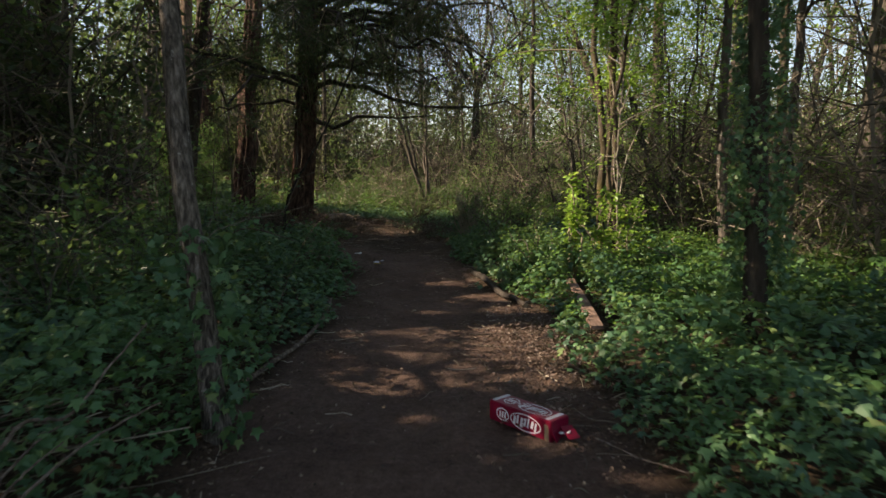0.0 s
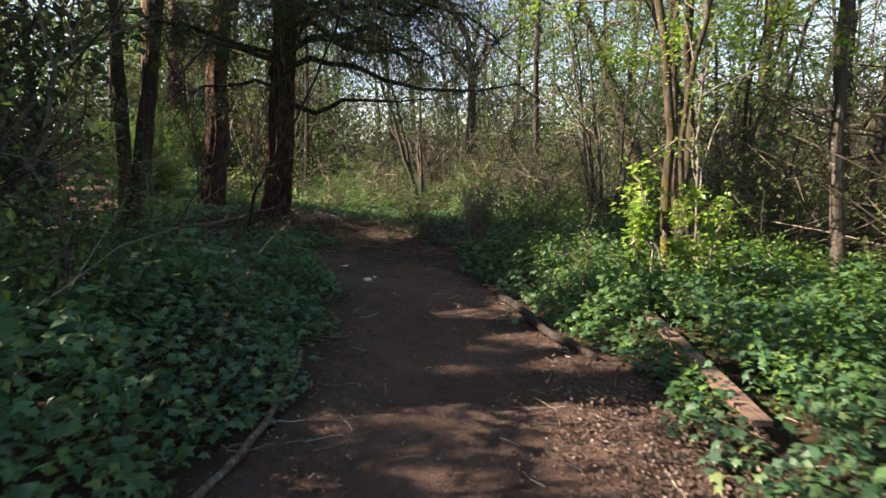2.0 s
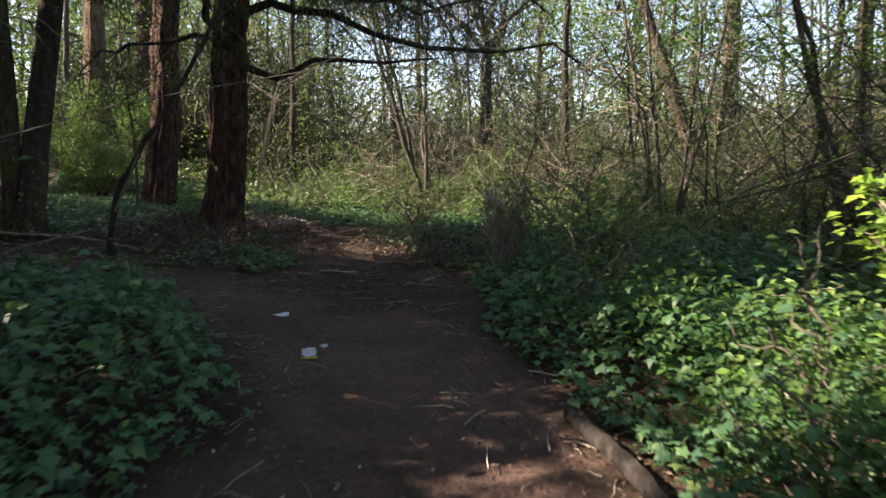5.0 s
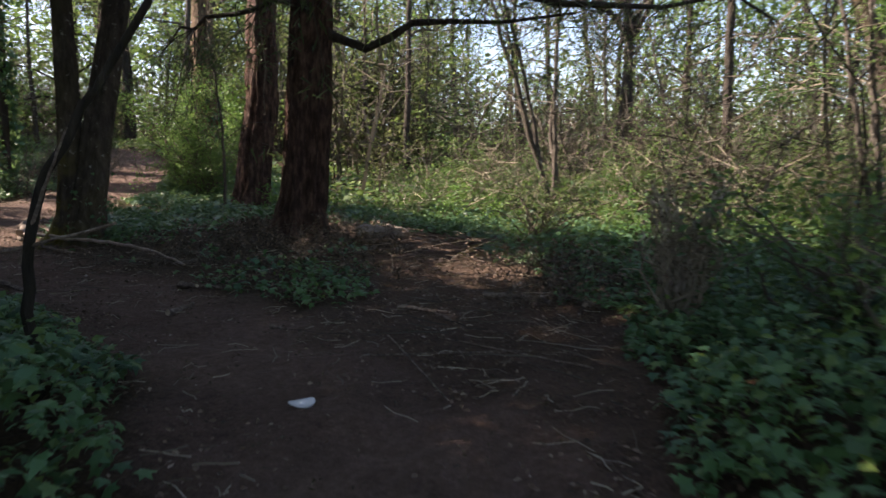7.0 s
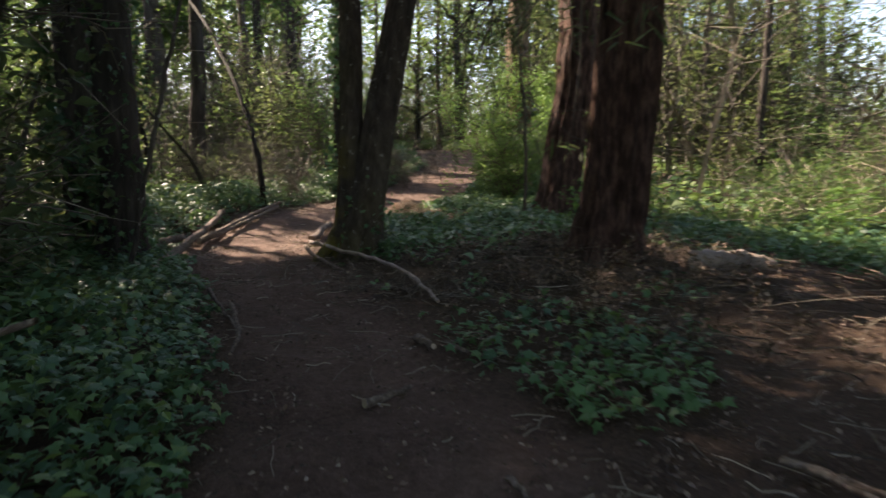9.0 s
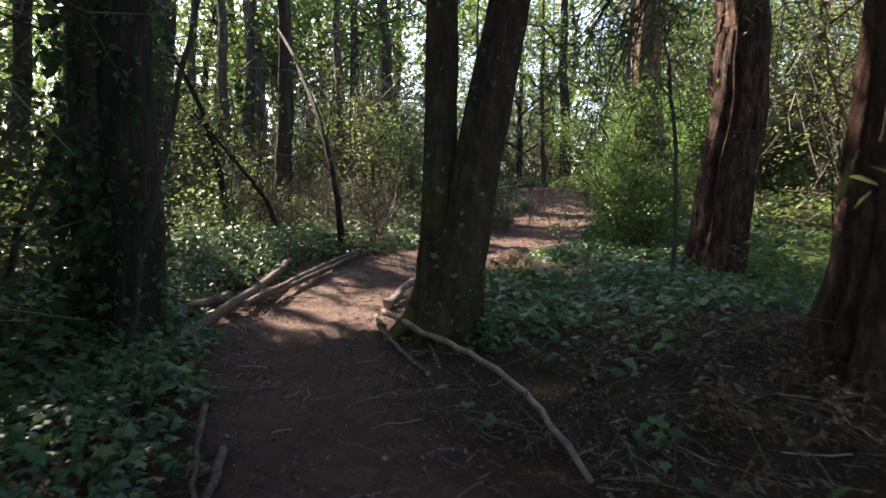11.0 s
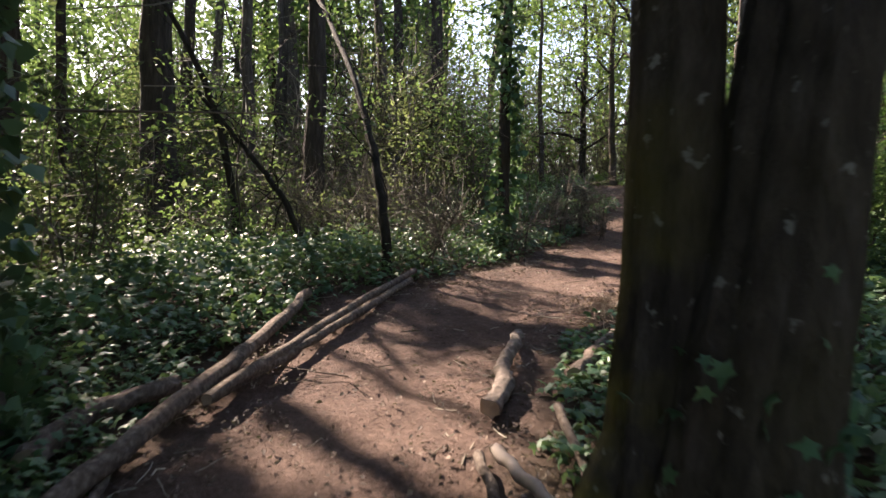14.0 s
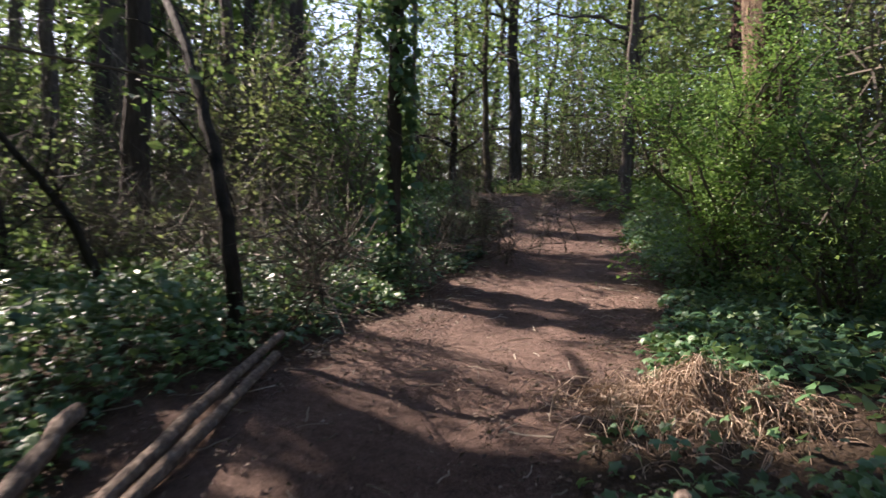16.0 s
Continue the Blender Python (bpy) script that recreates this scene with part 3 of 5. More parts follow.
def conifer_limbs(root, x, y, z0, z1, n, L, seed, needles=500, lean=(0.0, 0.0), h=16, way=(0.0, 6.283), dip=(-0.25, 0.12), cull=True):
    """Long thin dead and needled branches round a conifer's stem."""
    r = np.random.default_rng(seed)
    base = np.array(root.location)
    tw, nd = [], []
    for i in range(n):
        z = r.uniform(z0, z1)
        a = r.uniform(*way)
        l = L * r.uniform(0.5, 1.15)
        s = np.array([x + lean[0] * z / h, y + lean[1] * z / h, z])
        e = s + np.array([np.cos(a) * l, np.sin(a) * l, l * r.uniform(*dip)])
        C = curve_path(s, e, 10, 0.1 * l, 0.035 * l, r)
        if cull and i > 4 and in_clearing(C).sum() > 6:
            continue
        arr_part("branch", tubes(C[None], np.linspace(0.035, 0.008, 10)[None] * (l / 3 + 0.2), 6), M_DARKBARK, root, smooth=True, base=base)
        for q in range(36):
            p = C[r.integers(3, 10)]
            tw.append(curve_path(p, p + r.normal(0, 0.3, 3) * l * 0.4 + np.array([0, 0, -0.16 * l]), 5, -0.04, 0.03, r))
    tw = np.array(tw)
    tw = tw[over_head(tw)]
    arr_part("branchwork", tubes(tw, np.broadcast_to(np.linspace(0.008, 0.003, 5), tw.shape[:2]), 3), M_TWIG, root, "bare drooping twigs", base=base)
    E_ = tw[:, 2:].reshape(-1, 3)
    needles = int(needles * 2.2)
    C = E_[r.integers(0, len(E_), needles)] + r.normal(0, 0.09, (needles, 3))
    C = C[~(in_clearing(C) & cull) & (np.hypot(C[:, 0] - x - lean[0] * C[:, 2] / h, C[:, 1] - y) > 0.85)]
    arr_part("needle_foliage", leaves(C, 0.12, "blade", -0.6, 0.5, 0.7, r), M_NEEDLE, root, "dark green needle sprays", base=base)


BARE = np.array([(-2.8, 13.33, 2.52), (-2.6, 13.3, 2.37), (-2.25, 13.3, 2.24), (-2.0, 13.3, 2.34), (-1.78, 13.3, 2.47), (-1.4, 13.3, 2.47), (-0.9, 13.3, 2.44), (-0.2, 13.3, 2.5)])
arr_part("branch", tubes(BARE[None], np.array([[0.06, 0.048, 0.042, 0.04, 0.036, 0.026, 0.02, 0.01]]), 8), M_DARKBARK, red_tree, "thick crooked bare branch", smooth=True, base=red_tree.location)
conifer_limbs(red_tree, -3.0, 13.3, 2.3, 9, 34, 3.8, 8, 16000, (1.5, 0.4))
conifer_limbs(red_tree, -3.0, 13.3, 3.4, 6.0, 13, 5.6, 18, 2500, (1.5, 0.4), way=(-0.9, 0.75), dip=(-0.22, 0.02))
conifer_limbs(red_tree, -3.0, 13.3, 2.9, 6.5, 17, 4.2, 19, 6000, (1.5, 0.4), way=(-1.4, 1.3), dip=(-0.2, 0.1), cull=False)
conifer_limbs(red_tree_2, -5.18, 16.35, 4.2, 9, 26, 3.6, 9, 14000, (1.0, 0.5))

oak = thing("twin_stemmed_tree", (-5.35, 12.95, gz(-5.35, 12.95)), "dark twin-stemmed tree with mossy foot beside the path", "tree")


def oak_stem(points, r0, seed):
    """A stem through a few places (x, y, height above the tree's foot), with a spreading foot."""
    pts = np.array(points, float)
    hs = np.concatenate([np.linspace(-0.12, 0.7, 9)[:-1], np.linspace(0.7, 9, 30)])
    P = np.stack([np.interp(hs, pts[:, 2], pts[:, 0]), np.interp(hs, pts[:, 2], pts[:, 1]), gz(-5.35, 12.95) + hs], 1)
    for _ in range(4):
        P[1:-1, :2] = (P[:-2, :2] + 2 * P[1:-1, :2] + P[2:, :2]) / 4
    R = r0 * (1 - 0.5 * np.clip(hs / 9, 0, 1)) * (1 + 0.4 * np.exp(-np.maximum(hs, 0) / 0.2))
    arr_part("stem", trunk_mesh(P, R, 48, 0.085, seed, 0.06), M_OAK, oak, smooth=True, base=oak.location)
    return P, R


OAK_A = oak_stem(((-5.47, 12.92, -0.12), (-5.46, 12.93, 0.3), (-5.44, 12.97, 1.0), (-5.52, 13.07, 2.0), (-5.85, 13.4, 9)), 0.118, 21)
OAK_B = oak_stem(((-5.25, 12.88, -0.12), (-5.24, 12.92, 0.25), (-5.225, 13.04, 1.0), (-5.25, 13.36, 1.9), (-4.75, 14.6, 9)), 0.152, 22)
for foot in (((-5.5, 12.88, 0.32), (-5.56, 12.8, 0.13), (-5.58, 12.68, 0.04), (-5.52, 12.55, -0.02)), ((-5.2, 12.78, 0.26), (-5.14, 12.7, 0.1), (-5.05, 12.62, -0.02))):
    K = np.array([(x, y, gz(x, y) + h) for x, y, h in foot])
    arr_part("root", tubes(K[None], np.linspace(0.075, 0.03, len(K))[None], 10), M_OAK, oak, smooth=True, base=oak.location)
ivy_coat(oak, *OAK_B, 130, 0.05, 1.0, 23)
for i in range(15):
    r_ = np.random.default_rng(40 + i)
    a = r_.uniform(0, 6.283)
    s = OAK_B[0][r_.integers(20, 36)] if i % 2 else OAK_A[0][r_.integers(20, 36)]
    C = curve_path(s, s + np.array([np.cos(a) * 2.6, np.sin(a) * 2.6, r_.uniform(-0.3, 1.2)]), 10, 0.3, 0.1, r_)
    arr_part("limb", tubes(C[None], np.linspace(0.06, 0.015, 10)[None], 7), M_OAK, oak, smooth=True, base=oak.location)
    K = C[r_.integers(3, 10, 1300)] + r_.normal(0, 0.5, (1300, 3))
    K = K[~in_clearing(K) & (K[:, 2] > 3.1)]
    arr_part("crown", leaves(K, 0.09, "oval", -0.3, 0.6, 0.7, r_), M_GREENLEAF, oak, base=oak.location)

# a great ivy-clad tree at the path's edge
great = tree("great_ivy_tree", "massive dark trunk clad in ivy beside the path", (-6.8, 11.4), 12, 0.19, (-0.2, 0.2), M_DARKBARK, 7, 3.5, (0.45, 0.95), M_GREENLEAF, 5000, 0.12, 0.8, seed=31, taper=0.7, k=30)
ivy_column(great, -6.8, 11.4, (-0.2, 0.2), 0.19, 4.8, 12, 2400, 0.055, 32)
great2 = tree("ivy_clad_tree", "broad grey trunk half covered by ivy", (-7.4, 11.42), 12, 0.25, (-0.5, 0.1), M_BARK, 6, 3.2, (0.45, 0.95), M_GREENLEAF, 4000, 0.12, 0.8, seed=33, taper=0.7, k=26)
ivy_column(great2, -7.4, 11.42, (-0.5, 0.1), 0.3, 4.5, 12, 2200, 0.085, 34)

sunlit = tree("sunlit_conifer", "sunlit orange-brown trunk rising from bright shrubs", (-7.66, 19.18), 15, 0.25, (0.1, 0.2), M_SUNLIT_TAN, 0, seed=35, taper=0.75, k=24)
conifer_limbs(sunlit, -7.66, 19.18, 5.0, 9, 12, 2.6, 36, 700)
ivy_column(sunlit, -7.66, 19.18, (0, 0), 0.22, 2.3, 15, 1200, 0.09, 37)

ivy_post = tree("ivy_covered_tree", "upright tree wrapped in dark green ivy", (2.25, 4.45), 9, 0.085, (-0.1, 0.4), M_DARKBARK, 6, 2.0, (0.35, 0.95), M_GREENLEAF, 1600, 0.075, seed=38, taper=0.7)
ivy_column(ivy_post, 2.25, 4.45, (-0.1, 0.4), 0.11, 5.2, 9, 6500, 0.045, 39)
ivy_far = tree("ivy_hung_tree", "thin dark tree with ivy hanging round it", (-10.57, 17.25), 9, 0.085, (0.1, 0.1), M_DARKBARK, 7, 2.2, (0.3, 0.95), M_GREENLEAF, 1500, 0.08, seed=41, taper=0.7)
ivy_column(ivy_far, -10.57, 17.25, (0.1, 0.1), 0.1, 4.5, 9, 1600, 0.09, 42)

forked = tree("forked_tree", "dark forked tree far behind the brush", (1.2, 25.5), 4.6, 0.3, (0.15, 0), M_DARKBARK, 8, 5, (0.85, 1.0), None, 0, seed=44, taper=0.85, droop=0.85, twigs=22)


def sapling(points, r0, bark, label, seed, leaf=None, n_leaf=200):
    """A thin bent young stem through a few places."""
    pts = np.array(points, float)
    base = pts[0].copy()
    root = thing("bent_sapling", base, label, "sapling", "bent saplings")
    t = np.linspace(0, 1, len(pts))
    tt = np.linspace(0, 1, 28)
    P = np.stack([np.interp(tt, t, pts[:, j]) for j in range(3)], 1)
    for _ in range(10):
        P[1:-1] = (P[:-2] + 2 * P[1:-1] + P[2:]) / 4
    r = np.random.default_rng(seed)
    P[1:-1] += r.normal(0, 0.006, (26, 3))
    arr_part("stem", tubes(P[None], (r0 * np.linspace(1, 0.45, 28))[None], 9), bark, root, smooth=True, base=base)
    tw = []
    for i in range(22):
        p = P[r.integers(9, 28)]
        tw.append(curve_path(p, p + r.normal(0, 0.45, 3) + np.array([0, 0, 0.25]), 7, 0.05, 0.03, r))
    tw = np.array(tw)
    tw = tw[over_head(tw)]
    arr_part("branchwork", tubes(tw, np.broadcast_to(np.linspace(0.008, 0.002, 7), tw.shape[:2]), 4), bark, root, base=base)
    if leaf is not None:
        E_ = tw[:, 3:].reshape(-1, 3)
        arr_part("foliage", leaves(E_[r.integers(0, len(E_), n_leaf)] + r.normal(0, 0.07, (n_leaf, 3)), 0.05, "oval", -0.2, 0.5, 0.6, r), leaf, root, base=base)
    return root


sapling(((-2.25, 9.1, gz(-2.25, 9.1)), (-2.3, 9.1, 0.45), (-2.27, 9.11, 0.83), (-2.19, 9.15, 1.03), (-2.06, 9.21, 1.27), (-1.88, 9.3, 1.6), (-1.4, 9.5, 2.5), (-1.1, 9.65, 3.7)), 0.024, M_DARKSTEM, "dark crooked sapling leaning over the path", 51, M_GREENLEAF, 120)
sapling(((-9.38, 14.68, gz(-9.38, 14.68)), (-9.4, 14.69, 0.83), (-9.55, 14.73, 1.27), (-9.85, 14.83, 1.75), (-10.35, 14.99, 2.28), (-11.35, 15.31, 3.1), (-12.5, 15.65, 3.95), (-13.8, 16.1, 4.6)), 0.052, M_DARKSTEM, "dark arching sapling beyond the ivy", 52, M_GREENLEAF, 350)
sapling(((-12.45, 14.45, gz(-12.45, 14.45)), (-12.53, 14.39, 1.61), (-12.6, 14.28, 2.21), (-12.72, 14.11, 2.87), (-12.92, 13.83, 3.52), (-13.2, 13.4, 4.6)), 0.055, M_DARKSTEM, "dark arching sapling among hazel brush", 53, M_GREENLEAF, 350)
sapling(((-10.75, 14.62, gz(-10.75, 14.62)), (-10.95, 14.46, 1.12), (-11.1, 14.33, 1.41), (-11.3, 14.14, 1.74), (-11.8, 13.7, 2.5)), 0.04, M_DARKSTEM, "dark low slanting sapling", 54)
sapling(((-5.2, 15.6, gz(-5.2, 15.6)), (-5.15, 15.6, 1.4), (-5.3, 15.5, 2.9), (-5.2, 15.5, 4.4)), 0.025, M_BARK, "slender upright sapling behind the twin-stemmed tree", 55, M_GREENLEAF, 200)


sapling(((-6.2, 11.18, gz(-6.2, 11.18)), (-6.12, 11.26, 0.7), (-6.02, 11.36, 1.3), (-5.93, 11.48, 1.9), (-5.8, 11.65, 2.7), (-5.6, 11.9, 4.2)), 0.024, M_BARK, "grey slanting sapling before a great ivy-clad trunk", 56, M_GREENLEAF, 120)


def many_stemmed(name, label, x, y, stems, height, r0, leaf, n_leaf, seed, low=2.2, spread=1.0, bark=None):
    r = np.random.default_rng(seed)
    base = np.array([x, y, gz(x, y)])
    root = thing(name, base, label, "tree")
    ends = []
    for i in range(stems):
        a = r.uniform(0, 6.283)
        top = base + np.array([np.cos(a) * r.uniform(0.3, 1.9) * spread, np.sin(a) * r.uniform(0.3, 1.9) * spread, height * r.uniform(0.75, 1.05)])
        P = curve_path(base + np.array([np.cos(a) * 0.1, np.sin(a) * 0.1, -0.05]), top, 16, 0.1, 0.03, r)
        arr_part("stem", tubes(P[None], (r0 * r.uniform(0.6, 1.2) * np.linspace(1, 0.35, 16))[None], 9), bark or M_BARK, root, smooth=True, base=base)
        for q in range(11):
            s = P[r.integers(5, 16)]
            e = s + np.array([r.normal(0, 0.75), r.normal(0, 0.75), r.uniform(-0.1, 0.6)])
            ends.append(curve_path(s, e, 6, 0.08, 0.03, r))
    E_ = np.array(ends)
    arr_part("branchwork", tubes(E_, np.broadcast_to(np.linspace(0.009, 0.003, 6), E_.shape[:2]), 4), M_PALETWIG, root, base=base)
    T_ = E_[:, 2:].reshape(-1, 3)
    T_ = T_[T_[:, 2] > low]
    cl = T_[r.integers(0, len(T_), n_leaf // 8)]
    C = cl[r.integers(0, len(cl), n_leaf)] + r.normal(0, 0.1, (n_leaf, 3))
    arr_part("foliage", leaves(C, 0.06, "oval", -0.1, 0.4, 0.5, r), leaf, root, "fresh yellow-green leaves", base=base)
    return root


many_stemmed("hazel_tree", "few-stemmed hazel with dark bark above the sunlit ivy", 2.05, 7.7, 4, 5.5, 0.046, M_SPRING, 8500, 301, 2.0, 0.5, M_OAK)
sapling(((1.98, 7.2, gz(1.98, 7.2)), (1.99, 7.2, 0.7), (1.96, 7.22, 1.5), (2.02, 7.24, 2.3), (2.0, 7.3, 3.4)), 0.012, M_PALEBARK, "thin pale upright sapling in the sunlit ivy", 57, M_SPRING, 420)
many_stemmed("hazel_tree", "many-stemmed hazel with fresh leaves", 4.3, 11.5, 6, 6.0, 0.035, M_SPRING, 8500, 302, 1.8)
many_stemmed("hazel_tree", "dark many-stemmed hazel beyond the ivy-clad trunks", -8.7, 10.75, 8, 5.0, 0.032, M_GREENLEAF, 2200, 305, 1.4)
many_stemmed("hazel_tree", "many-stemmed hazel in the brush", 3.6, 15.5, 5, 6.0, 0.035, M_GREENLEAF, 2600, 303, 1.8)
many_stemmed("hazel_tree", "many-stemmed hazel behind brambles", -0.4, 18.5, 5, 6.0, 0.05, M_GREENLEAF, 2200, 304, 2.4)


# ---- shrubs ----
def shrub(name, label, base, height, spread, stems, n_leaf, size, leaf, wood, seed, kind="oval", clump=0.1, bare=0.25, bunch=0):
    r = np.random.default_rng(seed)
    base = np.array([base[0], base[1], gz(base[0], base[1])])
    root = thing(name, base, label, "shrub")
    A = r.uniform(0, 6.283, stems)
    ln = spread * r.uniform(0.3, 1.0, stems)
    ends = base + np.stack([np.cos(A) * ln, np.sin(A) * ln, height * r.uniform(0.45, 1.0, stems)], 1)
    P = np.array([curve_path(base + np.append(r.normal(0, 0.06 * spread, 2), -0.03), e, 10, 0.12 * height, 0.035 * height, r) for e in ends])
    for p in P:
        arr_part("stem", tubes(p[None], (np.linspace(0.013, 0.004, 10) * (0.6 + 0.4 * height))[None], 5), wood, root, base=base)
    side = []
    for p in P:
        for q in range(7):
            s = p[r.integers(3, 10)]
            side.append(curve_path(s, s + r.normal(0, 0.16 * spread, 3) + np.array([0, 0, 0.05 * height]), 5, 0.02, 0.012, r))
    side = np.array(side)
    arr_part("branchwork", tubes(side, np.broadcast_to(np.linspace(0.005, 0.002, 5), side.shape[:2]), 3), wood, root, base=base)
    E_ = np.concatenate([side[:, 1:].reshape(-1, 3), *([base + r.normal(0, 1, (160, 3)) * np.array([0.42 * spread, 0.42 * spread, 0.12 * height]) + np.array([0, 0, 0.22 * height])] if bunch else []), P[:, (2 if bunch else 5):].reshape(-1, 3)])
    E_ = E_[E_[:, 2] > base[2] + bare * height]
    if bunch:
        E_ = E_[r.integers(0, len(E_), bunch)]
    C = E_[r.integers(0, len(E_), n_leaf)] + r.normal(0, clump, (n_leaf, 3))
    C = C[C[:, 2] > base[2] + 0.05]
    arr_part("foliage", leaves(C, size, kind, 0.05, 0.45, 0.5, r), leaf, root, base=base)
    return root


shrub("bright_shrub", "sunlit bright yellow-green shrub in the ivy", (1.98, 7.3), 1.05, 0.75, 11, 1100, 0.062, M_SPRING, M_PALETWIG, 61, clump=0.03, bare=0.3)
shrub("bright_shrub", "tall thin sunlit green shrub in the ivy", (1.47, 7.05), 1.25, 0.16, 4, 260, 0.08, M_SPRING, M_PALETWIG, 62, clump=0.025)
shrub("low_shrub", "low leafy green shrub at the path's edge", (0.95, 6.9), 0.75, 0.45, 7, 600, 0.035, M_GREENLEAF, M_TWIG, 63, clump=0.05, bare=0.05)
shrub("low_shrub", "low leafy green shrub at the path's edge", (0.75, 8.6), 0.9, 0.6, 9, 900, 0.04, M_GREENLEAF, M_TWIG, 64, clump=0.06, bare=0.05)
shrub("bright_bush", "dense fresh green bush round a trunk's foot", (-7.75, 18.6), 2.35, 1.1, 24, 17000, 0.042, M_FRESH, M_TWIG, 65, clump=0.1, bare=0.02, bunch=240)
shrub("bright_bush", "dense fresh green bush by the path", (-6.8, 17.7), 1.5, 0.9, 18, 8000, 0.042, M_GREENLEAF, M_TWIG, 66, clump=0.09, bare=0.05, bunch=130)
shrub("bright_bush", "dense fresh green bush behind the conifers", (-8.3, 21.2), 2.4, 1.1, 18, 6000, 0.075, M_FRESH, M_TWIG, 67, clump=0.12, bare=0.1)
shrub("hazel_bush", "leafy hazel bush on the ivy bank", (-12.8, 18.8), 2.6, 1.5, 16, 2400, 0.07, M_GREENLEAF, M_TWIG, 68, clump=0.12)
shrub("low_shrub", "low leafy green shrub in deep shade", (1.2, 10.4), 1.0, 0.9, 12, 1300, 0.05, M_BRAMBLE, M_TWIG, 69, clump=0.09, bare=0.02)


shrub("dry_bramble_mound", "mound of dry brown brambles by the clearing", (0.42, 10.85), 0.85, 0.26, 60, 500, 0.035, M_DEAD, M_PALETWIG, 60, clump=0.05, bare=0.0)
shrub("dry_bramble_mound", "brown bramble stump mound at the clearing's end", (-0.6, 14.4), 0.7, 0.7, 22, 900, 0.045, M_OLIVE, M_TWIG, 59, clump=0.07, bare=0.0)


# ---- brush, brambles and far woods (stuff nobody could count) ----
def brush(name, label, n, places, h, lean, thick, mat, leafmat, n_leaf, size, seed, droopy=0.3, per=4, tw=0.14, sd=0.05):
    """A tangle of thin stems with small leaves; places(r, n) gives their feet."""
    r = np.random.default_rng(seed)
    x, y = places(r, n)
    z = ground_z(x, y)
    t = np.linspace(0, 1, 7)
    a = r.uniform(0, 6.283, n)
    hh = h * np.clip(0.7 + 0.45 * smooth_noise(x, y, 4.5, seed), 0.25, 1.3) * r.uniform(0.45, 1.1, n)
    out = np.abs(r.normal(0, lean, n)) * hh
    bend = t[None] ** r.uniform(1.1, 2.6, n)[:, None] * out[:, None]
    up = hh[:, None] * (t[None] - (droopy * r.uniform(0, 2, n))[:, None] * t[None] ** 3)
    wig = np.cumsum(r.normal(0, 0.016, (n, 7, 3)), 1) * h
    P = np.stack([x[:, None] + np.cos(a)[:, None] * bend, y[:, None] + np.sin(a)[:, None] * bend, z[:, None] + up], 2) + wig * np.minimum(1, t * 3)[None, :, None]
    ok = ~in_clearing(P[:, 5], 1.6) & ~in_clearing(P[:, 3], 1.6) & ~(in_clearing(P[:, 4]) & (r.uniform(0, 1, n) < 0.8))
    P, n = P[ok], int(ok.sum())
    R = thick * r.uniform(0.4, 1.5, n)[:, None] * np.linspace(1, 0.25, 7)[None]
    pieces = [tubes(P, R, 3)]
    m = n * per
    i, j = r.integers(0, n, m), r.integers(1, 7, m)
    s = P[i, j]
    e = s + r.normal(0, tw, (m, 3)) * h + np.array([0, 0, 0.04 * h])
    tt = np.linspace(0, 1, 3)[None, :, None]
    Q = s[:, None] * (1 - tt) + e[:, None] * tt + np.cumsum(r.normal(0, 0.006, (m, 3, 3)), 1) * h * 1.5
    pieces.append(tubes(Q, np.broadcast_to(thick * 0.48 * np.linspace(1, 0.4, 3), (m, 3)), 3))
    tagged(arr_part(name, join(pieces), mat), label, "undergrowth", kind="stuff")
    if n_leaf:
        A_ = np.concatenate([P[:, 3:].reshape(-1, 3), Q[:, 1:].reshape(-1, 3)])
        cl = A_[r.integers(0, len(A_), n_leaf // 9)]
        C = cl[r.integers(0, len(cl), n_leaf)] + r.normal(0, sd * h ** 0.6, (n_leaf, 3))
        C = C[(C[:, 2] > ground_z(C[:, 0], C[:, 1])) & ~in_clearing(C, 1.6) & ~(in_clearing(C) & (r.uniform(0, 1, len(C)) < 0.85)) & ((C[:, 2] > 4.5) | (off_path(C[:, 0], C[:, 1]) > 0.5))]
        tagged(arr_part(name + "_leaves", leaves(C, size, "oval", 0, 0.5, 0.6, r), leafmat), "small leaves on " + label, "undergrowth", kind="stuff")


def ring_area(x0, x1, y0, y1, dmin, dmax=99):
    def f(r, n):
        X, Y = np.zeros(0), np.zeros(0)
        while len(X) < n:
            x, y = r.uniform(x0, x1, 4 * n), r.uniform(y0, y1, 4 * n)
            d = off_all(x, y)
            ok = (d > dmin + 0.6 * smooth_noise(x, y, 5, 9)) & (d < dmax)
            X, Y = np.append(X, x[ok]), np.append(Y, y[ok])
        return X[:n], Y[:n]
    return f


brush("pale_brush", "sunlit tangle of pale dead stems and brambles", 1300, ring_area(-4.0, 7, 15.6, 22, 2.2), 1.7, 0.9, 0.009, M_PALETWIG, M_GREENLEAF, 46000, 0.05, 71, 0.5)
brush("bramble_mounds", "low green bramble mounds in sun", 800, ring_area(-4.5, 8, 14.6, 24, 1.6), 0.8, 1.0, 0.006, M_TWIG, M_FRESH, 46000, 0.05, 70, 0.6)
brush("brush_thicket", "dense brown thicket of bare stems", 950, ring_area(-10, 16, 19, 32, 4.0), 3.2, 0.5, 0.013, M_TWIG, M_GREENLEAF, 60000, 0.08, 72, 0.35, 6)
brush("hazel_thicket", "dense hazel thicket with small spring leaves", 900, ring_area(-28, -9, 15, 34, 2.8), 4.2, 0.5, 0.016, M_TWIG, M_OLIVE, 52000, 0.06, 73, 0.3, 13)
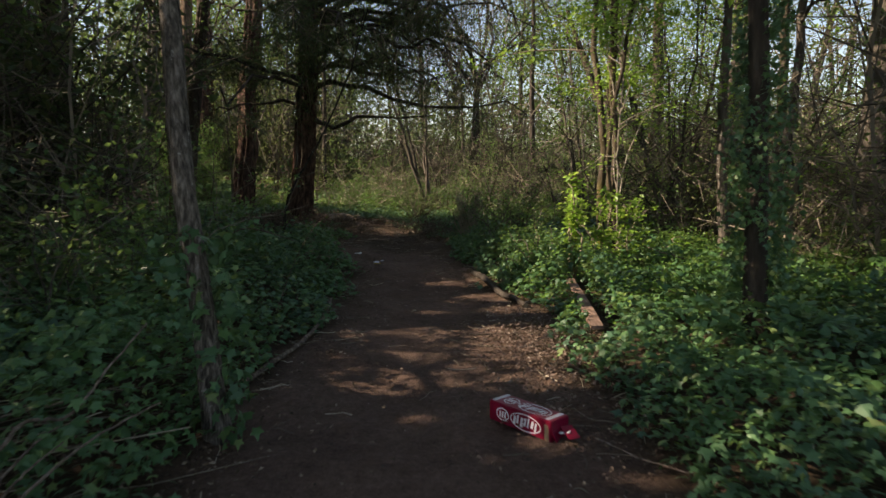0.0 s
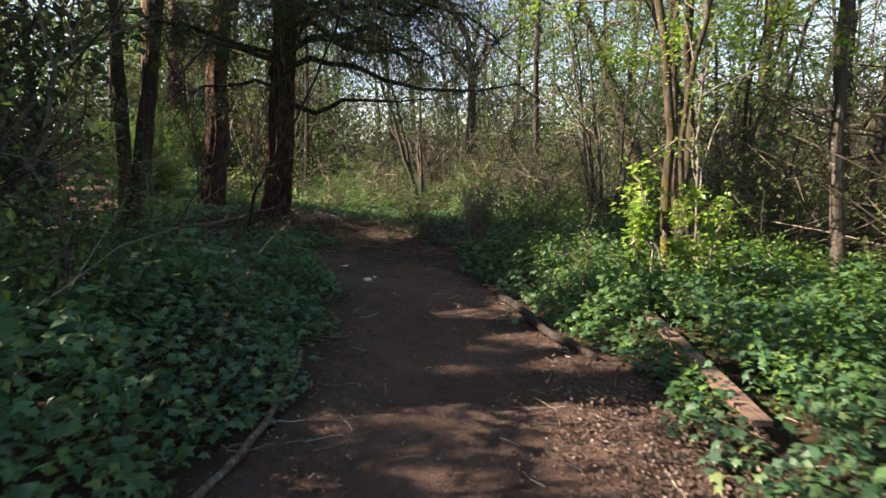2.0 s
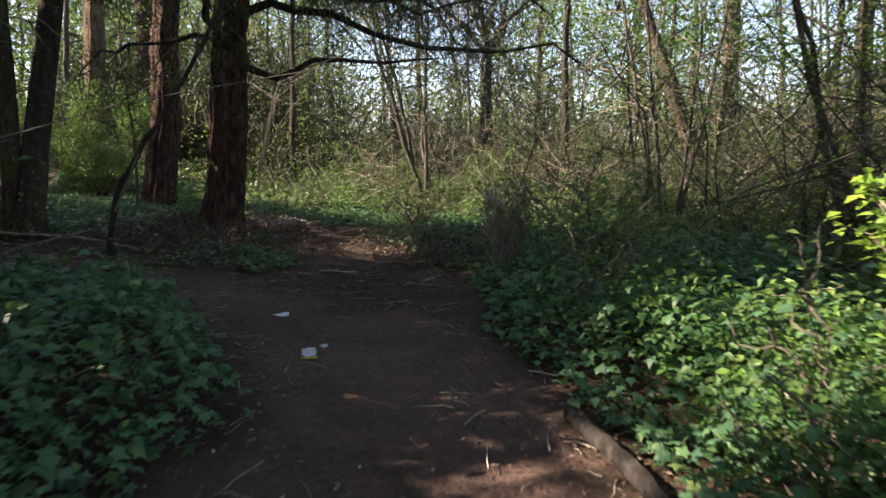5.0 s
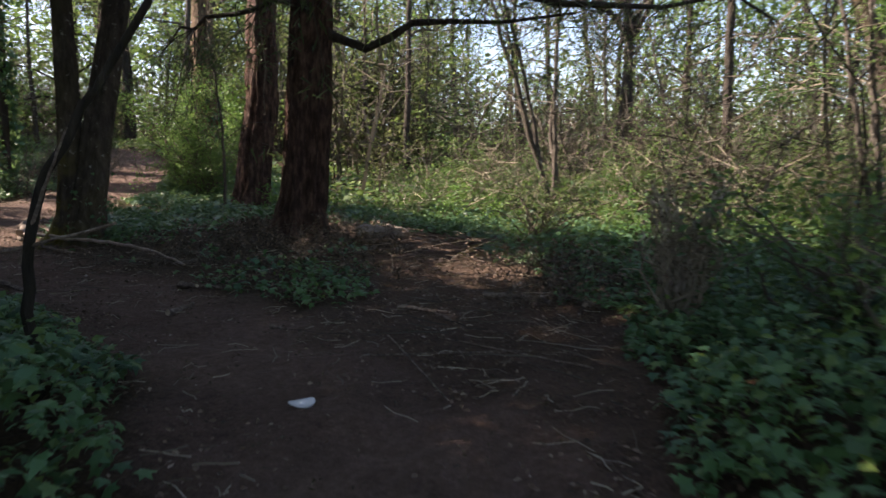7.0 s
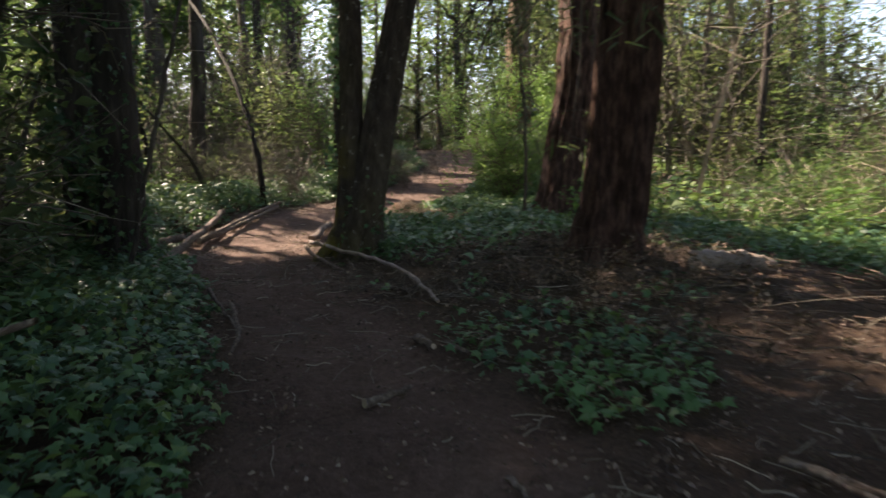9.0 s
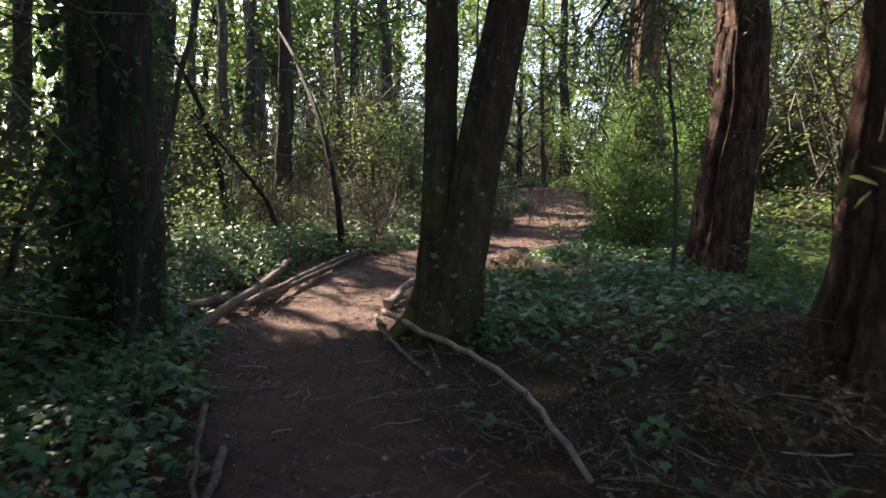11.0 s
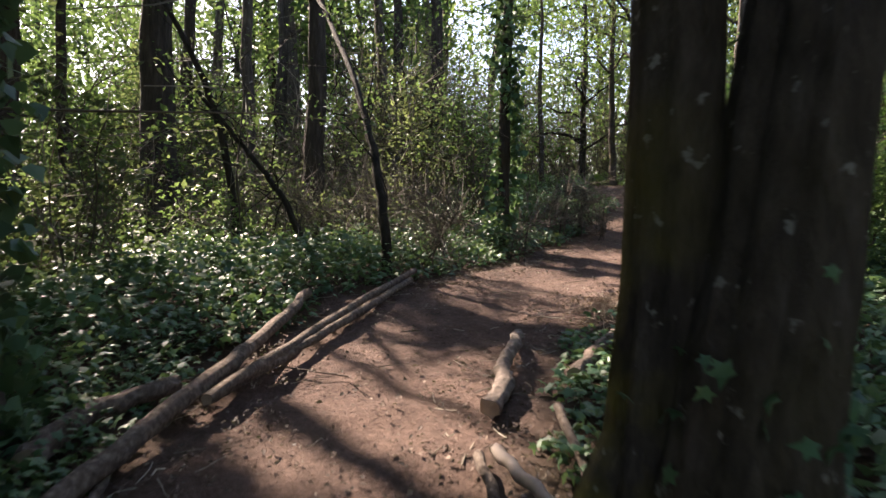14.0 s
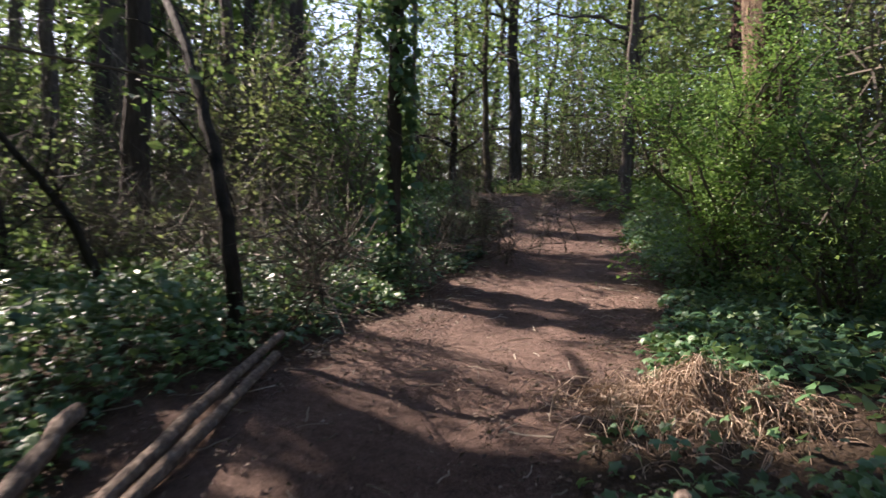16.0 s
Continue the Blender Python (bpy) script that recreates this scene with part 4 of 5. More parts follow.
brush("hazel_thicket", "dense hazel thicket on the low side", 480, ring_area(-24, -9, 6, 17, 3.4), 3.0, 0.5, 0.013, M_TWIG, M_GREENLEAF, 42000, 0.068, 74, 0.3, 9)
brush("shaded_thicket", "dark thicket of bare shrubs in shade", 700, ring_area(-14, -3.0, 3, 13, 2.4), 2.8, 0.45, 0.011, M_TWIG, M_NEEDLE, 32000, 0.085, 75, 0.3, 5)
brush("shaded_thicket", "thicket of bare shrubs and young stems", 750, ring_area(2.8, 14, 4, 18, 2.8), 2.8, 0.5, 0.009, M_TWIG, M_OLIVE, 34000, 0.055, 76, 0.3, 6)
brush("arching_boughs", "bare arching boughs thick with twigs", 115, ring_area(-4, 13, 15, 28, 2.6), 5.2, 0.9, 0.019, M_TWIG, M_GREENLEAF, 12000, 0.06, 84, 0.45, 55, 0.085, 0.06)
brush("arching_boughs", "bare arching boughs thick with twigs over ivy", 40, ring_area(3.2, 12, 7, 16, 2.6), 5.0, 0.8, 0.017, M_TWIG, M_SPRING, 6000, 0.055, 85, 0.4, 70, 0.085, 0.06)
brush("arching_boughs", "bare boughs thick with twigs in shade", 45, ring_area(-12, -4, 4.5, 10, 2.8), 5.0, 0.5, 0.02, M_TWIG, M_NEEDLE, 8000, 0.07, 86, 0.35, 50, 0.085, 0.06)
brush("young_trees", "crowded thin young trees with bare arching branches", 130, ring_area(-8, 14, 19, 34, 4.2), 7.0, 0.35, 0.035, M_TWIG, M_OLIVE, 15000, 0.1, 77, 0.2, 22, 0.10, 0.07)
brush("young_trees", "crowded thin young trees with spring leaves", 240, ring_area(-28, -8, 15, 36, 3.6), 8.0, 0.3, 0.03, M_TWIG, M_GREENLEAF, 64000, 0.08, 78, 0.2, 20, 0.10, 0.08)
brush("young_trees", "crowded thin young trees beyond the ivy", 150, ring_area(3.2, 16, 5, 20, 3.2), 7.5, 0.3, 0.026, M_TWIG, M_GREENLEAF, 36000, 0.06, 79, 0.2, 20, 0.10, 0.07)
brush("young_trees", "crowded thin young evergreens behind the twin-stemmed tree", 110, ring_area(-19, -4, 14, 28, 2.8), 7.5, 0.25, 0.03, M_TWIG, M_OLIVE, 62000, 0.085, 82, 0.2, 20, 0.10, 0.07)
brush("bare_shrubs", "bare brown shrubs thick with fine twigs", 70, lambda r, n: (np.choose(r.integers(0, 4, n), (-11.2, -12.4, -13.6, -9.9)) + r.normal(0, 0.35, n), np.choose(r.integers(0, 3, n), (15.7, 16.6, 15.2)) + r.normal(0, 0.35, n)), 1.9, 0.6, 0.009, M_TWIG, M_OLIVE, 2500, 0.04, 89, 0.3, 60, 0.12, 0.06)
brush("bare_shrubs", "bare brown shrubs with fine twigs beside the far path", 45, lambda r, n: (r.normal(-10.9, 0.5, n), r.normal(18.9, 0.6, n)), 1.6, 0.6, 0.008, M_TWIG, M_GREENLEAF, 3500, 0.045, 90, 0.3, 40, 0.12, 0.06)
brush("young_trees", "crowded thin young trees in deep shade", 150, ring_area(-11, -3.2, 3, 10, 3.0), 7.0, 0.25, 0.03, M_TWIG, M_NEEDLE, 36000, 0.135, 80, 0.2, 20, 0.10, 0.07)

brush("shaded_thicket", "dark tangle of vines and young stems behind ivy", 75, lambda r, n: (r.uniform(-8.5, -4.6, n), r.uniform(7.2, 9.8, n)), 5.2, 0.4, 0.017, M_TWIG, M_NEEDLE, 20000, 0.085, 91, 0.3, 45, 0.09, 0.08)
brush("shaded_thicket", "low dark bramble thicket between the path's bends", 460, ring_area(-7.5, -2.2, 3, 8.6, 1.4), 1.9, 0.6, 0.008, M_TWIG, M_BRAMBLE, 24000, 0.06, 83, 0.4, 6)

brush("dry_brambles", "low tangle of dry brown brambles on the bank", 420, lambda r, n: (r.normal(-3.3, 0.95, n), np.clip(r.normal(12.75, 0.7, n), 11.9, 14.2)), 0.34, 1.4, 0.004, M_TWIG, M_DEAD, 5000, 0.04, 87, 0.6, 6, 0.2, 0.05)
brush("dry_brambles", "tangle of dry brown brambles round the clearing", 260, lambda r, n: (r.normal(-0.1, 0.35, n), np.clip(r.normal(12.5, 0.8, n), 11.2, 14)), 0.4, 1.2, 0.004, M_TWIG, M_DEAD, 3000, 0.04, 88, 0.6, 6, 0.2, 0.05)


def far_woods():
    r = np.random.default_rng(81)
    n = 170
    a = r.uniform(-0.8, 2.4, n)
    a = np.where((a > -0.5) & (a < 0.05) & (r.uniform(0, 1, n) < 0.6), r.uniform(0.05, 2.4, n), a)
    d = r.uniform(30, 62, n)
    x, y = -4 - np.sin(a) * d, 9 + np.cos(a) * d
    x2 = np.linspace(0, 1, 7)
    h = r.uniform(9, 17, n)
    P = np.stack([x[:, None] + r.normal(0, 1.3, n)[:, None] * x2, y[:, None] + r.normal(0, 1.3, n)[:, None] * x2, ground_z(x, y)[:, None] + h[:, None] * x2], 2) + r.normal(0, 0.08, (n, 7, 1))
    rad = r.uniform(0.05, 0.25, n)[:, None] * np.linspace(1, 0.3, 7)
    m = 4200
    i, tt = r.integers(0, n, m), r.uniform(0.1, 1, m)
    f = tt * 6
    k = np.minimum(f.astype(int), 5)
    g = (f - k)[:, None]
    s = P[i, k] * (1 - g) + P[i, k + 1] * g
    L = r.uniform(0.6, 4.2, m) * (1.2 - 0.6 * tt)
    b = r.uniform(0, 6.283, m)
    e = s + np.stack([np.cos(b) * L, np.sin(b) * L, L * r.uniform(-0.2, 0.9, m)], 1)
    u = np.linspace(0, 1, 5)[None, :, None]
    Q = s[:, None] * (1 - u) + e[:, None] * u + np.cumsum(r.normal(0, 0.09, (m, 5, 3)), 1)
    tagged(arr_part("far_woods", join([tubes(P, rad, 6), tubes(Q, np.broadcast_to(np.linspace(0.05, 0.014, 5), (m, 5)), 3)]), M_DARKBARK), "far trunks and bare branches of the wood", "woodland", kind="stuff")
    A_ = Q[:, 2:].reshape(-1, 3)
    cl = A_[r.integers(0, len(A_), 6500)]
    C = cl[r.integers(0, len(cl), 48000)] + r.normal(0, 0.4, (48000, 3))
    tagged(arr_part("far_foliage", leaves(C, 0.2, "oval", -0.2, 0.6, 0.7, r), M_OLIVE), "thin spring foliage of the far wood", "woodland", kind="stuff")
    n = 40000
    a, d = r.uniform(-0.9, 2.5, n), r.uniform(32, 66, n)
    x, y = -4 - np.sin(a) * d, 9 + np.cos(a) * d
    hgt = 4.5 * (1 + 0.5 * smooth_noise(x, y, 9, 17))
    C = np.stack([x, y, ground_z(x, y) + hgt * r.uniform(0, 1, n) ** 1.2], 1)
    tagged(arr_part("far_thicket", leaves(C, 0.42, "oval", 0, 0.6, 0.7, r), M_OLIVE), "far undergrowth closing the wood", "woodland", kind="stuff")

    n = 34000
    k = 420
    a, d = r.uniform(0.2, 1.5, k), r.uniform(26, 46, k)
    x, y = -4 - np.sin(a) * d, 9 + np.cos(a) * d
    cl = np.stack([x, y, ground_z(x, y) + r.uniform(3.0, 12, k)], 1)
    C = cl[r.integers(0, k, n)] + r.normal(0, 0.85, (n, 3)) * np.array([1, 1, 0.7])
    tagged(arr_part("far_canopy", leaves(C, 0.3, "oval", -0.2, 0.6, 0.7, r), M_GREENLEAF), "leafy crowns of the far wood", "woodland", kind="stuff")
    for a0, a1, d0, d1, z0, z1, n, words in ((1.1, 1.62, 20, 34, 0.5, 8, 13000, "leafy trees closing the low side of the wood"), (0.04, 0.4, 22, 38, 2.5, 11, 10000, "evergreen crowns behind the conifers"), (-0.6, -0.28, 20, 34, 2.5, 10, 7000, "thin crowns behind the brush")):
        k = n // 60
        a, d = r.uniform(a0, a1, k), r.uniform(d0, d1, k)
        x, y = -4 - np.sin(a) * d, 9 + np.cos(a) * d
        cl = np.stack([x, y, ground_z(x, y) + r.uniform(z0, z1, k)], 1)
        C = cl[r.integers(0, k, n)] + r.normal(0, 0.75, (n, 3)) * np.array([1, 1, 0.6])
        C = C[C[:, 2] > ground_z(C[:, 0], C[:, 1]) + 0.2]
        tagged(arr_part("far_canopy", leaves(C, 0.2, "oval", -0.2, 0.6, 0.7, r), M_GREENLEAF), words, "woodland", kind="stuff")


far_woods()


# ---- trees of the middle distance, and added trees whose unseen crowns shade the path ----
def wood_trees():
    r = np.random.default_rng(91)
    spots = ((-6.6, 6.4), (-6.9, 8.6), (-8.5, 7.0), (-4.6, 5.4), (4.8, 9.3), (6.4, 12.2), (7.6, 17.0), (9.5, 13.5), (-1.5, 24), (-4.2, 22.5), (-6.1, 25),
             (-15.9, 23.6), (-15.5, 11.4), (-12.4, 27), (-17, 28), (-20.5, 22.5), (0.8, 27), (5.2, 6.4), (7.5, 8.8), (-10.9, 23.6), (-8.2, 28))
    for i, (x, y) in enumerate(spots):
        big = r.uniform() < 0.35
        r0 = r.uniform(0.16, 0.24) if big else r.uniform(0.06, 0.12)
        tree("woodland_tree", "tall dark woodland tree with thin spring leaves" if big else "slender woodland tree with sparse spring leaves", (x, y), r.uniform(9, 13), r0, (r.normal(0, 0.6), r.normal(0, 0.6)),
             (M_DARKBARK, M_BARK, M_OAK)[i % 3], 9, 2.8, (0.2, 0.95), (M_GREENLEAF, M_OLIVE, M_SPRING)[i % 3], 1700, 0.1, 0.7, seed=100 + i, taper=0.6, k=12, group="woodland trees", twigs=8)


wood_trees()
LEAFY_TREES = ((-18.5, 13.4), (-20.5, 15.6), (-17.5, 11.2), (-19.5, 29.5), (-14, 30.5), (3.5, 30), (7.5, 27), (10, 22))
for i, (x, y) in enumerate(LEAFY_TREES):
    tree("woodland_tree", "leafy woodland tree closing the view", (x, y), 10.5, 0.13, (0.2, -0.2), M_DARKBARK, 16, 3.2, (0.12, 0.95), M_GREENLEAF, 6500, 0.13, 0.8, seed=180 + i, taper=0.6, k=12, group="woodland trees", twigs=8)
LARGE_TREES = ((-15.62, 14.28, 0.31, 13, M_DARKBARK, "thick dark trunk among hazel brush"), (-25.4, 21.0, 0.42, 16, M_BARK, "far thick grey trunk above the hazel brush"), (-17.0, 19.5, 0.14, 13, M_BARK, "straight mossy trunk above the hazel brush"),
               (-16.3, 28.3, 0.2, 14, M_DARKBARK, "straight dark trunk at the far bend of the path"), (-9.3, 25.4, 0.35, 16, M_RED, "thick red-brown conifer trunk far behind bushes"), (2.93, 21.25, 0.11, 12, M_DARKBARK, "thin straight spruce above the brush"),
               (7.0, 21.3, 0.26, 13, M_OAK, "mossy trunk behind arching boughs"), (3.2, 7.16, 0.06, 10, M_BARK, "slender straight tree beyond the sunlit ivy"))
for i, (x, y, r0, h, bark, words) in enumerate(LARGE_TREES):
    tree("woodland_tree", words, (x, y), h, r0, (0.15, 0.1), bark, 9, 2.6, (0.35, 0.95), (M_GREENLEAF, M_OLIVE)[i % 2], 2200, 0.11, 0.7, seed=150 + i, taper=0.7, k=20, group="woodland trees", twigs=9)
leaning = tree("leaning_tree", "dark mossy trunk leaning over the brush", (5.9, 19.0), 6.0, 0.26, (-2.2, 0.2), M_OAK, 7, 3.5, (0.6, 1.0), M_OLIVE, 600, 0.1, seed=170, taper=0.75, k=18, twigs=16)


# invented trees: crowns above the view, added to block sun and sky
def shade_trees():
    r = np.random.default_rng(95)
    spots = ((-9.6, 9.0), (4.5, 1), (6.5, 5), (-3, -4), (3.5, -3), (6.5, 9.5), (-17, 21), (-21, 24), (-14.5, 16.5), (-18.5, 17), (-24, 20), (-27, 25), (-13.5, 11.6), (-9, -1), (-8, 3.4), (-11.5, 1.5), (-13, 5.5), (-12, 9), (-16, 8), (-17.5, 4), (-15.5, 0.5), (-20, 9.5), (-19, 12.5), (-22, 6), (-10.5, 6), (-6.5, 5.5), (-21, 16), (-24, 12), (-5.5, 0.5), (-25, 18))
    for i, (x, y) in enumerate(spots):
        tree("added_shade_tree", "added tree whose unseen broad crown shades the path", (x, y), r.uniform(10, 14), r.uniform(0.15, 0.26), (r.normal(0, 0.5), r.normal(0, 0.5)), (M_DARKBARK, M_BARK)[i % 2], 14, 4.6, (0.4, 1.0), M_GREENLEAF, 1750, 0.31, 1.1,
             seed=200 + i, taper=0.6, k=12, group="canopy trees", twigs=1)


shade_trees()


# ---- litter on the ground ----
def litter():
    def keep(x, y):
        d, e = off_path(x, y), off_path(x, y, CLEARING)
        edge = np.exp(-(d / 0.35) ** 2) * (0.8 + 0.5 * (x < -5)) + (0.10 + 0.1 * (x < -6)) * (d < 0) + 0.35 * (d > 0)
        side = 1.6 * np.exp(-(((x - 0.65) / 0.4) ** 2 + ((y - 4.4) / 1.2) ** 2)) + 0.8 * np.exp(-((x + 7.0) ** 2 + (y - 15.4) ** 2) / 0.8) + 0.9 * (off_line(x, y, STRAW_LINE) < 0.55)
        return np.clip(edge + side + 0.75 * (e < 0.3) * (d > -0.2) + 0.6 * np.exp(-(((x + 2.9) / 2.2) ** 2 + ((y - 12.3) / 1.8) ** 2) ** 2), 0, 1) * (d < 2.6) * (0.55 + 0.45 * smooth_noise(x, y, 0.5, 14))
    x, y = scatter(420000, -14, 3, -0.5, 25, keep)
    C = np.stack([x, y, ground_z(x, y) + 0.012 + 0.05 * np.clip(off_all(x, y) / 0.5, 0, 1) + rng.uniform(0, 0.012, len(x))], 1)
    tagged(arr_part("dead_leaves", leaves(C, 0.025, "oval", 0.0, 0.28, 0.35), M_DEAD), "dead brown leaves strewn along the path", "leaf litter", kind="stuff")
    x, y = scatter(22000, -14, 3, -0.5, 25, keep)
    n = len(x)
    a, L = rng.uniform(0, 6.283, n), rng.uniform(0.04, 0.22, n)
    t = np.linspace(-0.5, 0.5, 4)
    z = ground_z(x, y) + 0.012 + 0.05 * np.clip(off_all(x, y) / 0.5, 0, 1)
    P = np.stack([x[:, None] + np.cos(a)[:, None] * L[:, None] * t, y[:, None] + np.sin(a)[:, None] * L[:, None] * t, z[:, None] + np.zeros(4)], 2) + rng.normal(0, 0.005, (n, 4, 3))
    tagged(arr_part("fallen_twigs", tubes(P, np.broadcast_to(rng.uniform(0.0015, 0.004, (n, 1)), (n, 4)), 3), M_PALETWIG), "small fallen twigs on the dirt", "twigs", kind="stuff")
    n = 2400
    x, y = 0.72 + rng.normal(0, 0.22, n), 4.35 + rng.normal(0, 0.6, n)
    x2, y2 = rng.uniform(-3.4, 0.2, 2600), rng.uniform(10.4, 14.2, 2600)
    k = off_path(x2, y2) > 0.1
    x, y = np.append(x, x2[k]), np.append(y, y2[k])
    C = np.stack([x, y, ground_z(x, y) + 0.03 + 0.04 * np.clip(off_all(x, y) / 0.5, 0, 1) + rng.uniform(0, 0.02, len(x))], 1)
    tagged(arr_part("dead_leaves", leaves(C, 0.024, "oval", 0.0, 0.4, 0.45), M_RUST), "curled russet dead leaves beside the path", "leaf litter", kind="stuff")
    # clods and small stones
    x, y = scatter(26000, -14, 3, 0, 25, lambda x, y: 0.35 * (off_all(x, y) < 0.1))
    n = len(x)
    s = rng.uniform(0.003, 0.012, n) * (1 + (rng.uniform(0, 1, n) > 0.97))
    o = np.array([[1, 0, 0], [-1, 0, 0], [0, 1, 0], [0, -1, 0], [0, 0, 0.8], [0, 0, -0.6]], float)
    f = np.array([[0, 2, 4], [2, 1, 4], [1, 3, 4], [3, 0, 4], [2, 0, 5], [1, 2, 5], [3, 1, 5], [0, 3, 5]])
    V = np.stack([x, y, ground_z(x, y) - 0.008], 1)[:, None] + s[:, None, None] * o[None] * rng.uniform(0.5, 1.3, (n, 6, 1))
    F = np.arange(n)[:, None, None] * 6 + f[None]
    tagged(arr_part("dirt_clods", (V.reshape(-1, 3), F.reshape(-1, 3)), M_CLOD), "loose clods and small stones on the path", "stones", kind="stuff")


M_RUST = leaf_mat("russet_leaf", ((0, (0.05, 0.034, 0.028)), (0.5, (0.11, 0.074, 0.06)), (0.88, (0.18, 0.13, 0.105)), (1, (0.3, 0.24, 0.2))), 0.7, 0.1, 0.3)
M_CLOD = leaf_mat("clod", ((0, (0.1, 0.07, 0.052)), (0.8, (0.17, 0.125, 0.09)), (1, (0.36, 0.3, 0.25))), 0.95, 0.0, 0.15)
litter()


# ---- logs, sticks and roots ----
def log_thing(name, label, points, r0, r1, bark, category="log", ends=True, ridge=0.05, seed=1, k=14, smoothing=6):
    """A round bent log or stick through a few places (x, y, height of its middle above the ground)."""
    pts = np.array([(x, y, gz(x, y) + h) for x, y, h in points])
    n = max(8, 5 * len(pts))
    t, tt = np.linspace(0, 1, len(pts)), np.linspace(0, 1, n)
    P = np.stack([np.interp(tt, t, pts[:, j]) for j in range(3)], 1)
    for _ in range(smoothing):
        P[1:-1] = (P[:-2] + 2 * P[1:-1] + P[2:]) / 4
    r = np.random.default_rng(seed)
    P[1:-1] += r.normal(0, r0 * (0.12 if category == "log" else 0.22), (n - 2, 3))
    R = np.linspace(r0, r1, n) * (1 + r.normal(0, 0.05, n))
    V, F = tubes(P[None], R[None], k)
    c = np.repeat(P, k, axis=0)
    V = c + (V - c) * (1 + r.normal(0, ridge, (len(V), 1)))
    base = pts[0]
    me = mesh_from(name, V - base, F, True)
    me.materials.append(bark)
    ob = tagged(new(name, me), label, category)
    ob.location = base
    if ends:
        for i, s in ((0, -1), (n - 1, 1)):
            ring = V[i * k:(i + 1) * k] - base
            tip = ring.mean(0) + s * 0.1 * R[i] * (P[1] - P[0]) / np.linalg.norm(P[1] - P[0])
            W = np.concatenate([ring, tip[None]])
            T = np.array([[j, (j + 1) % k, k] for j in range(k)])
            arr_part("cut_end", (W, T), M_BAREWOOD, ob, "pale broken wood")
    return ob


log_thing("edging_log", "long bare log lying along the path's edge in ivy", ((-6.05, 11.3, 0.06), (-6.9, 12.0, 0.08), (-7.5, 12.55, 0.12), (-8.1, 13.05, 0.1), (-8.72, 13.58, 0.12)), 0.042, 0.034, M_LOG, seed=2)
log_thing("edging_pole", "straight bare pole lying along the path's edge", ((-7.25, 12.4, 0.08), (-8.2, 13.5, 0.07), (-9.15, 14.82, 0.1)), 0.029, 0.024, M_LOG, seed=3)
log_thing("edging_pole", "straight bare pole lying against the trodden dirt", ((-7.35, 12.45, 0.05), (-8.14, 13.55, 0.05), (-8.9, 14.6, 0.07)), 0.029, 0.025, M_LOG, seed=4)
log_thing("fallen_branch", "dark thick branch end under a long log", ((-7.5, 12.35, 0.1), (-7.3, 11.9, 0.1), (-7.0, 11.75, 0.08)), 0.04, 0.05, M_LOG, seed=5)
log_thing("curled_root", "thin curled pale root at the path's edge", ((-6.98, 12.0, 0.04), (-6.6, 11.85, 0.03), (-6.3, 11.66, 0.03), (-6.1, 11.62, 0.02)), 0.018, 0.012, M_LOG, "root", seed=6)
log_thing("split_log", "short sunlit split log with a broken end", ((-6.45, 13.27, 0.05), (-6.6, 13.52, 0.07), (-6.8, 13.66, 0.06), (-6.98, 13.92, 0.075), (-7.22, 14.19, 0.06)), 0.044, 0.027, M_STUB, seed=7, ridge=0.13, smoothing=3)
log_thing("short_log", "short brown log half hidden in ivy", ((-6.5, 13.85, 0.05), (-6.6, 14.1, 0.07), (-6.8, 14.55, 0.07)), 0.042, 0.038, M_LOG, seed=8)
log_thing("surface_root", "pale bent root running from a tree's foot", ((-6.06, 12.95, 0.1), (-5.75, 12.8, 0.12), (-5.17, 12.63, 0.12), (-4.45, 12.42, 0.11), (-3.9, 12.15, 0.09), (-3.37, 11.78, 0.06)), 0.021, 0.011, M_GREYWOOD, "root", seed=9)
log_thing("surface_root", "shorter pale root along the path's edge", ((-6.15, 12.95, 0.05), (-5.75, 12.7, 0.05), (-5.4, 12.55, 0.03), (-4.74, 12.27, 0.03)), 0.02, 0.012, M_LOG, "root", seed=10)
log_thing("edging_root", "dark bent log edging the path beside ivy", ((0.76, 5.72, 0.03), (0.66, 5.98, 0.06), (0.59, 6.15, 0.05), (0.52, 6.5, 0.065), (0.48, 7.0, 0.06), (0.36, 7.6, 0.045)), 0.024, 0.034, M_DARKBARK, seed=11, ridge=0.12, smoothing=3)
log_thing("edge_stick", "pale bent stick along the path's edge", ((-1.0, 5.55, 0.12), (-0.97, 5.1, 0.06), (-0.99, 4.5, 0.04), (-1.05, 4.1, 0.03), (-1.15, 3.55, 0.03)), 0.014, 0.017, M_LOG, "stick", seed=12)
log_thing("fallen_log", "pale bare log lying in the sunlit litter", ((-2.4, 13.45, 0.06), (-2.2, 13.65, 0.09), (-1.98, 13.85, 0.07)), 0.085, 0.06, M_GREYWOOD, seed=13, ridge=0.08)
BEND_STICKS = ((((-3.06, 11.25, 0.02), (-2.84, 11.12, 0.05)), 0.028), (((-2.64, 10.48, 0.02), (-2.6, 10.7, 0.03)), 0.02), (((-4.55, 11.1, 0.02), (-4.0, 10.8, 0.03), (-3.85, 10.72, 0.03), (-3.6, 10.5, 0.02)), 0.018), (((-5.0, 11.2, 0.05), (-4.5, 10.98, 0.06), (-3.95, 10.76, 0.03)), 0.014), (((-2.84, 11.23, 0.02), (-2.37, 11.22, 0.02)), 0.012), (((-1.9, 10.36, 0.01), (-1.76, 10.28, 0.02)), 0.012), (((-1.3, 10.95, 0.02), (-0.95, 10.9, 0.02)), 0.018))
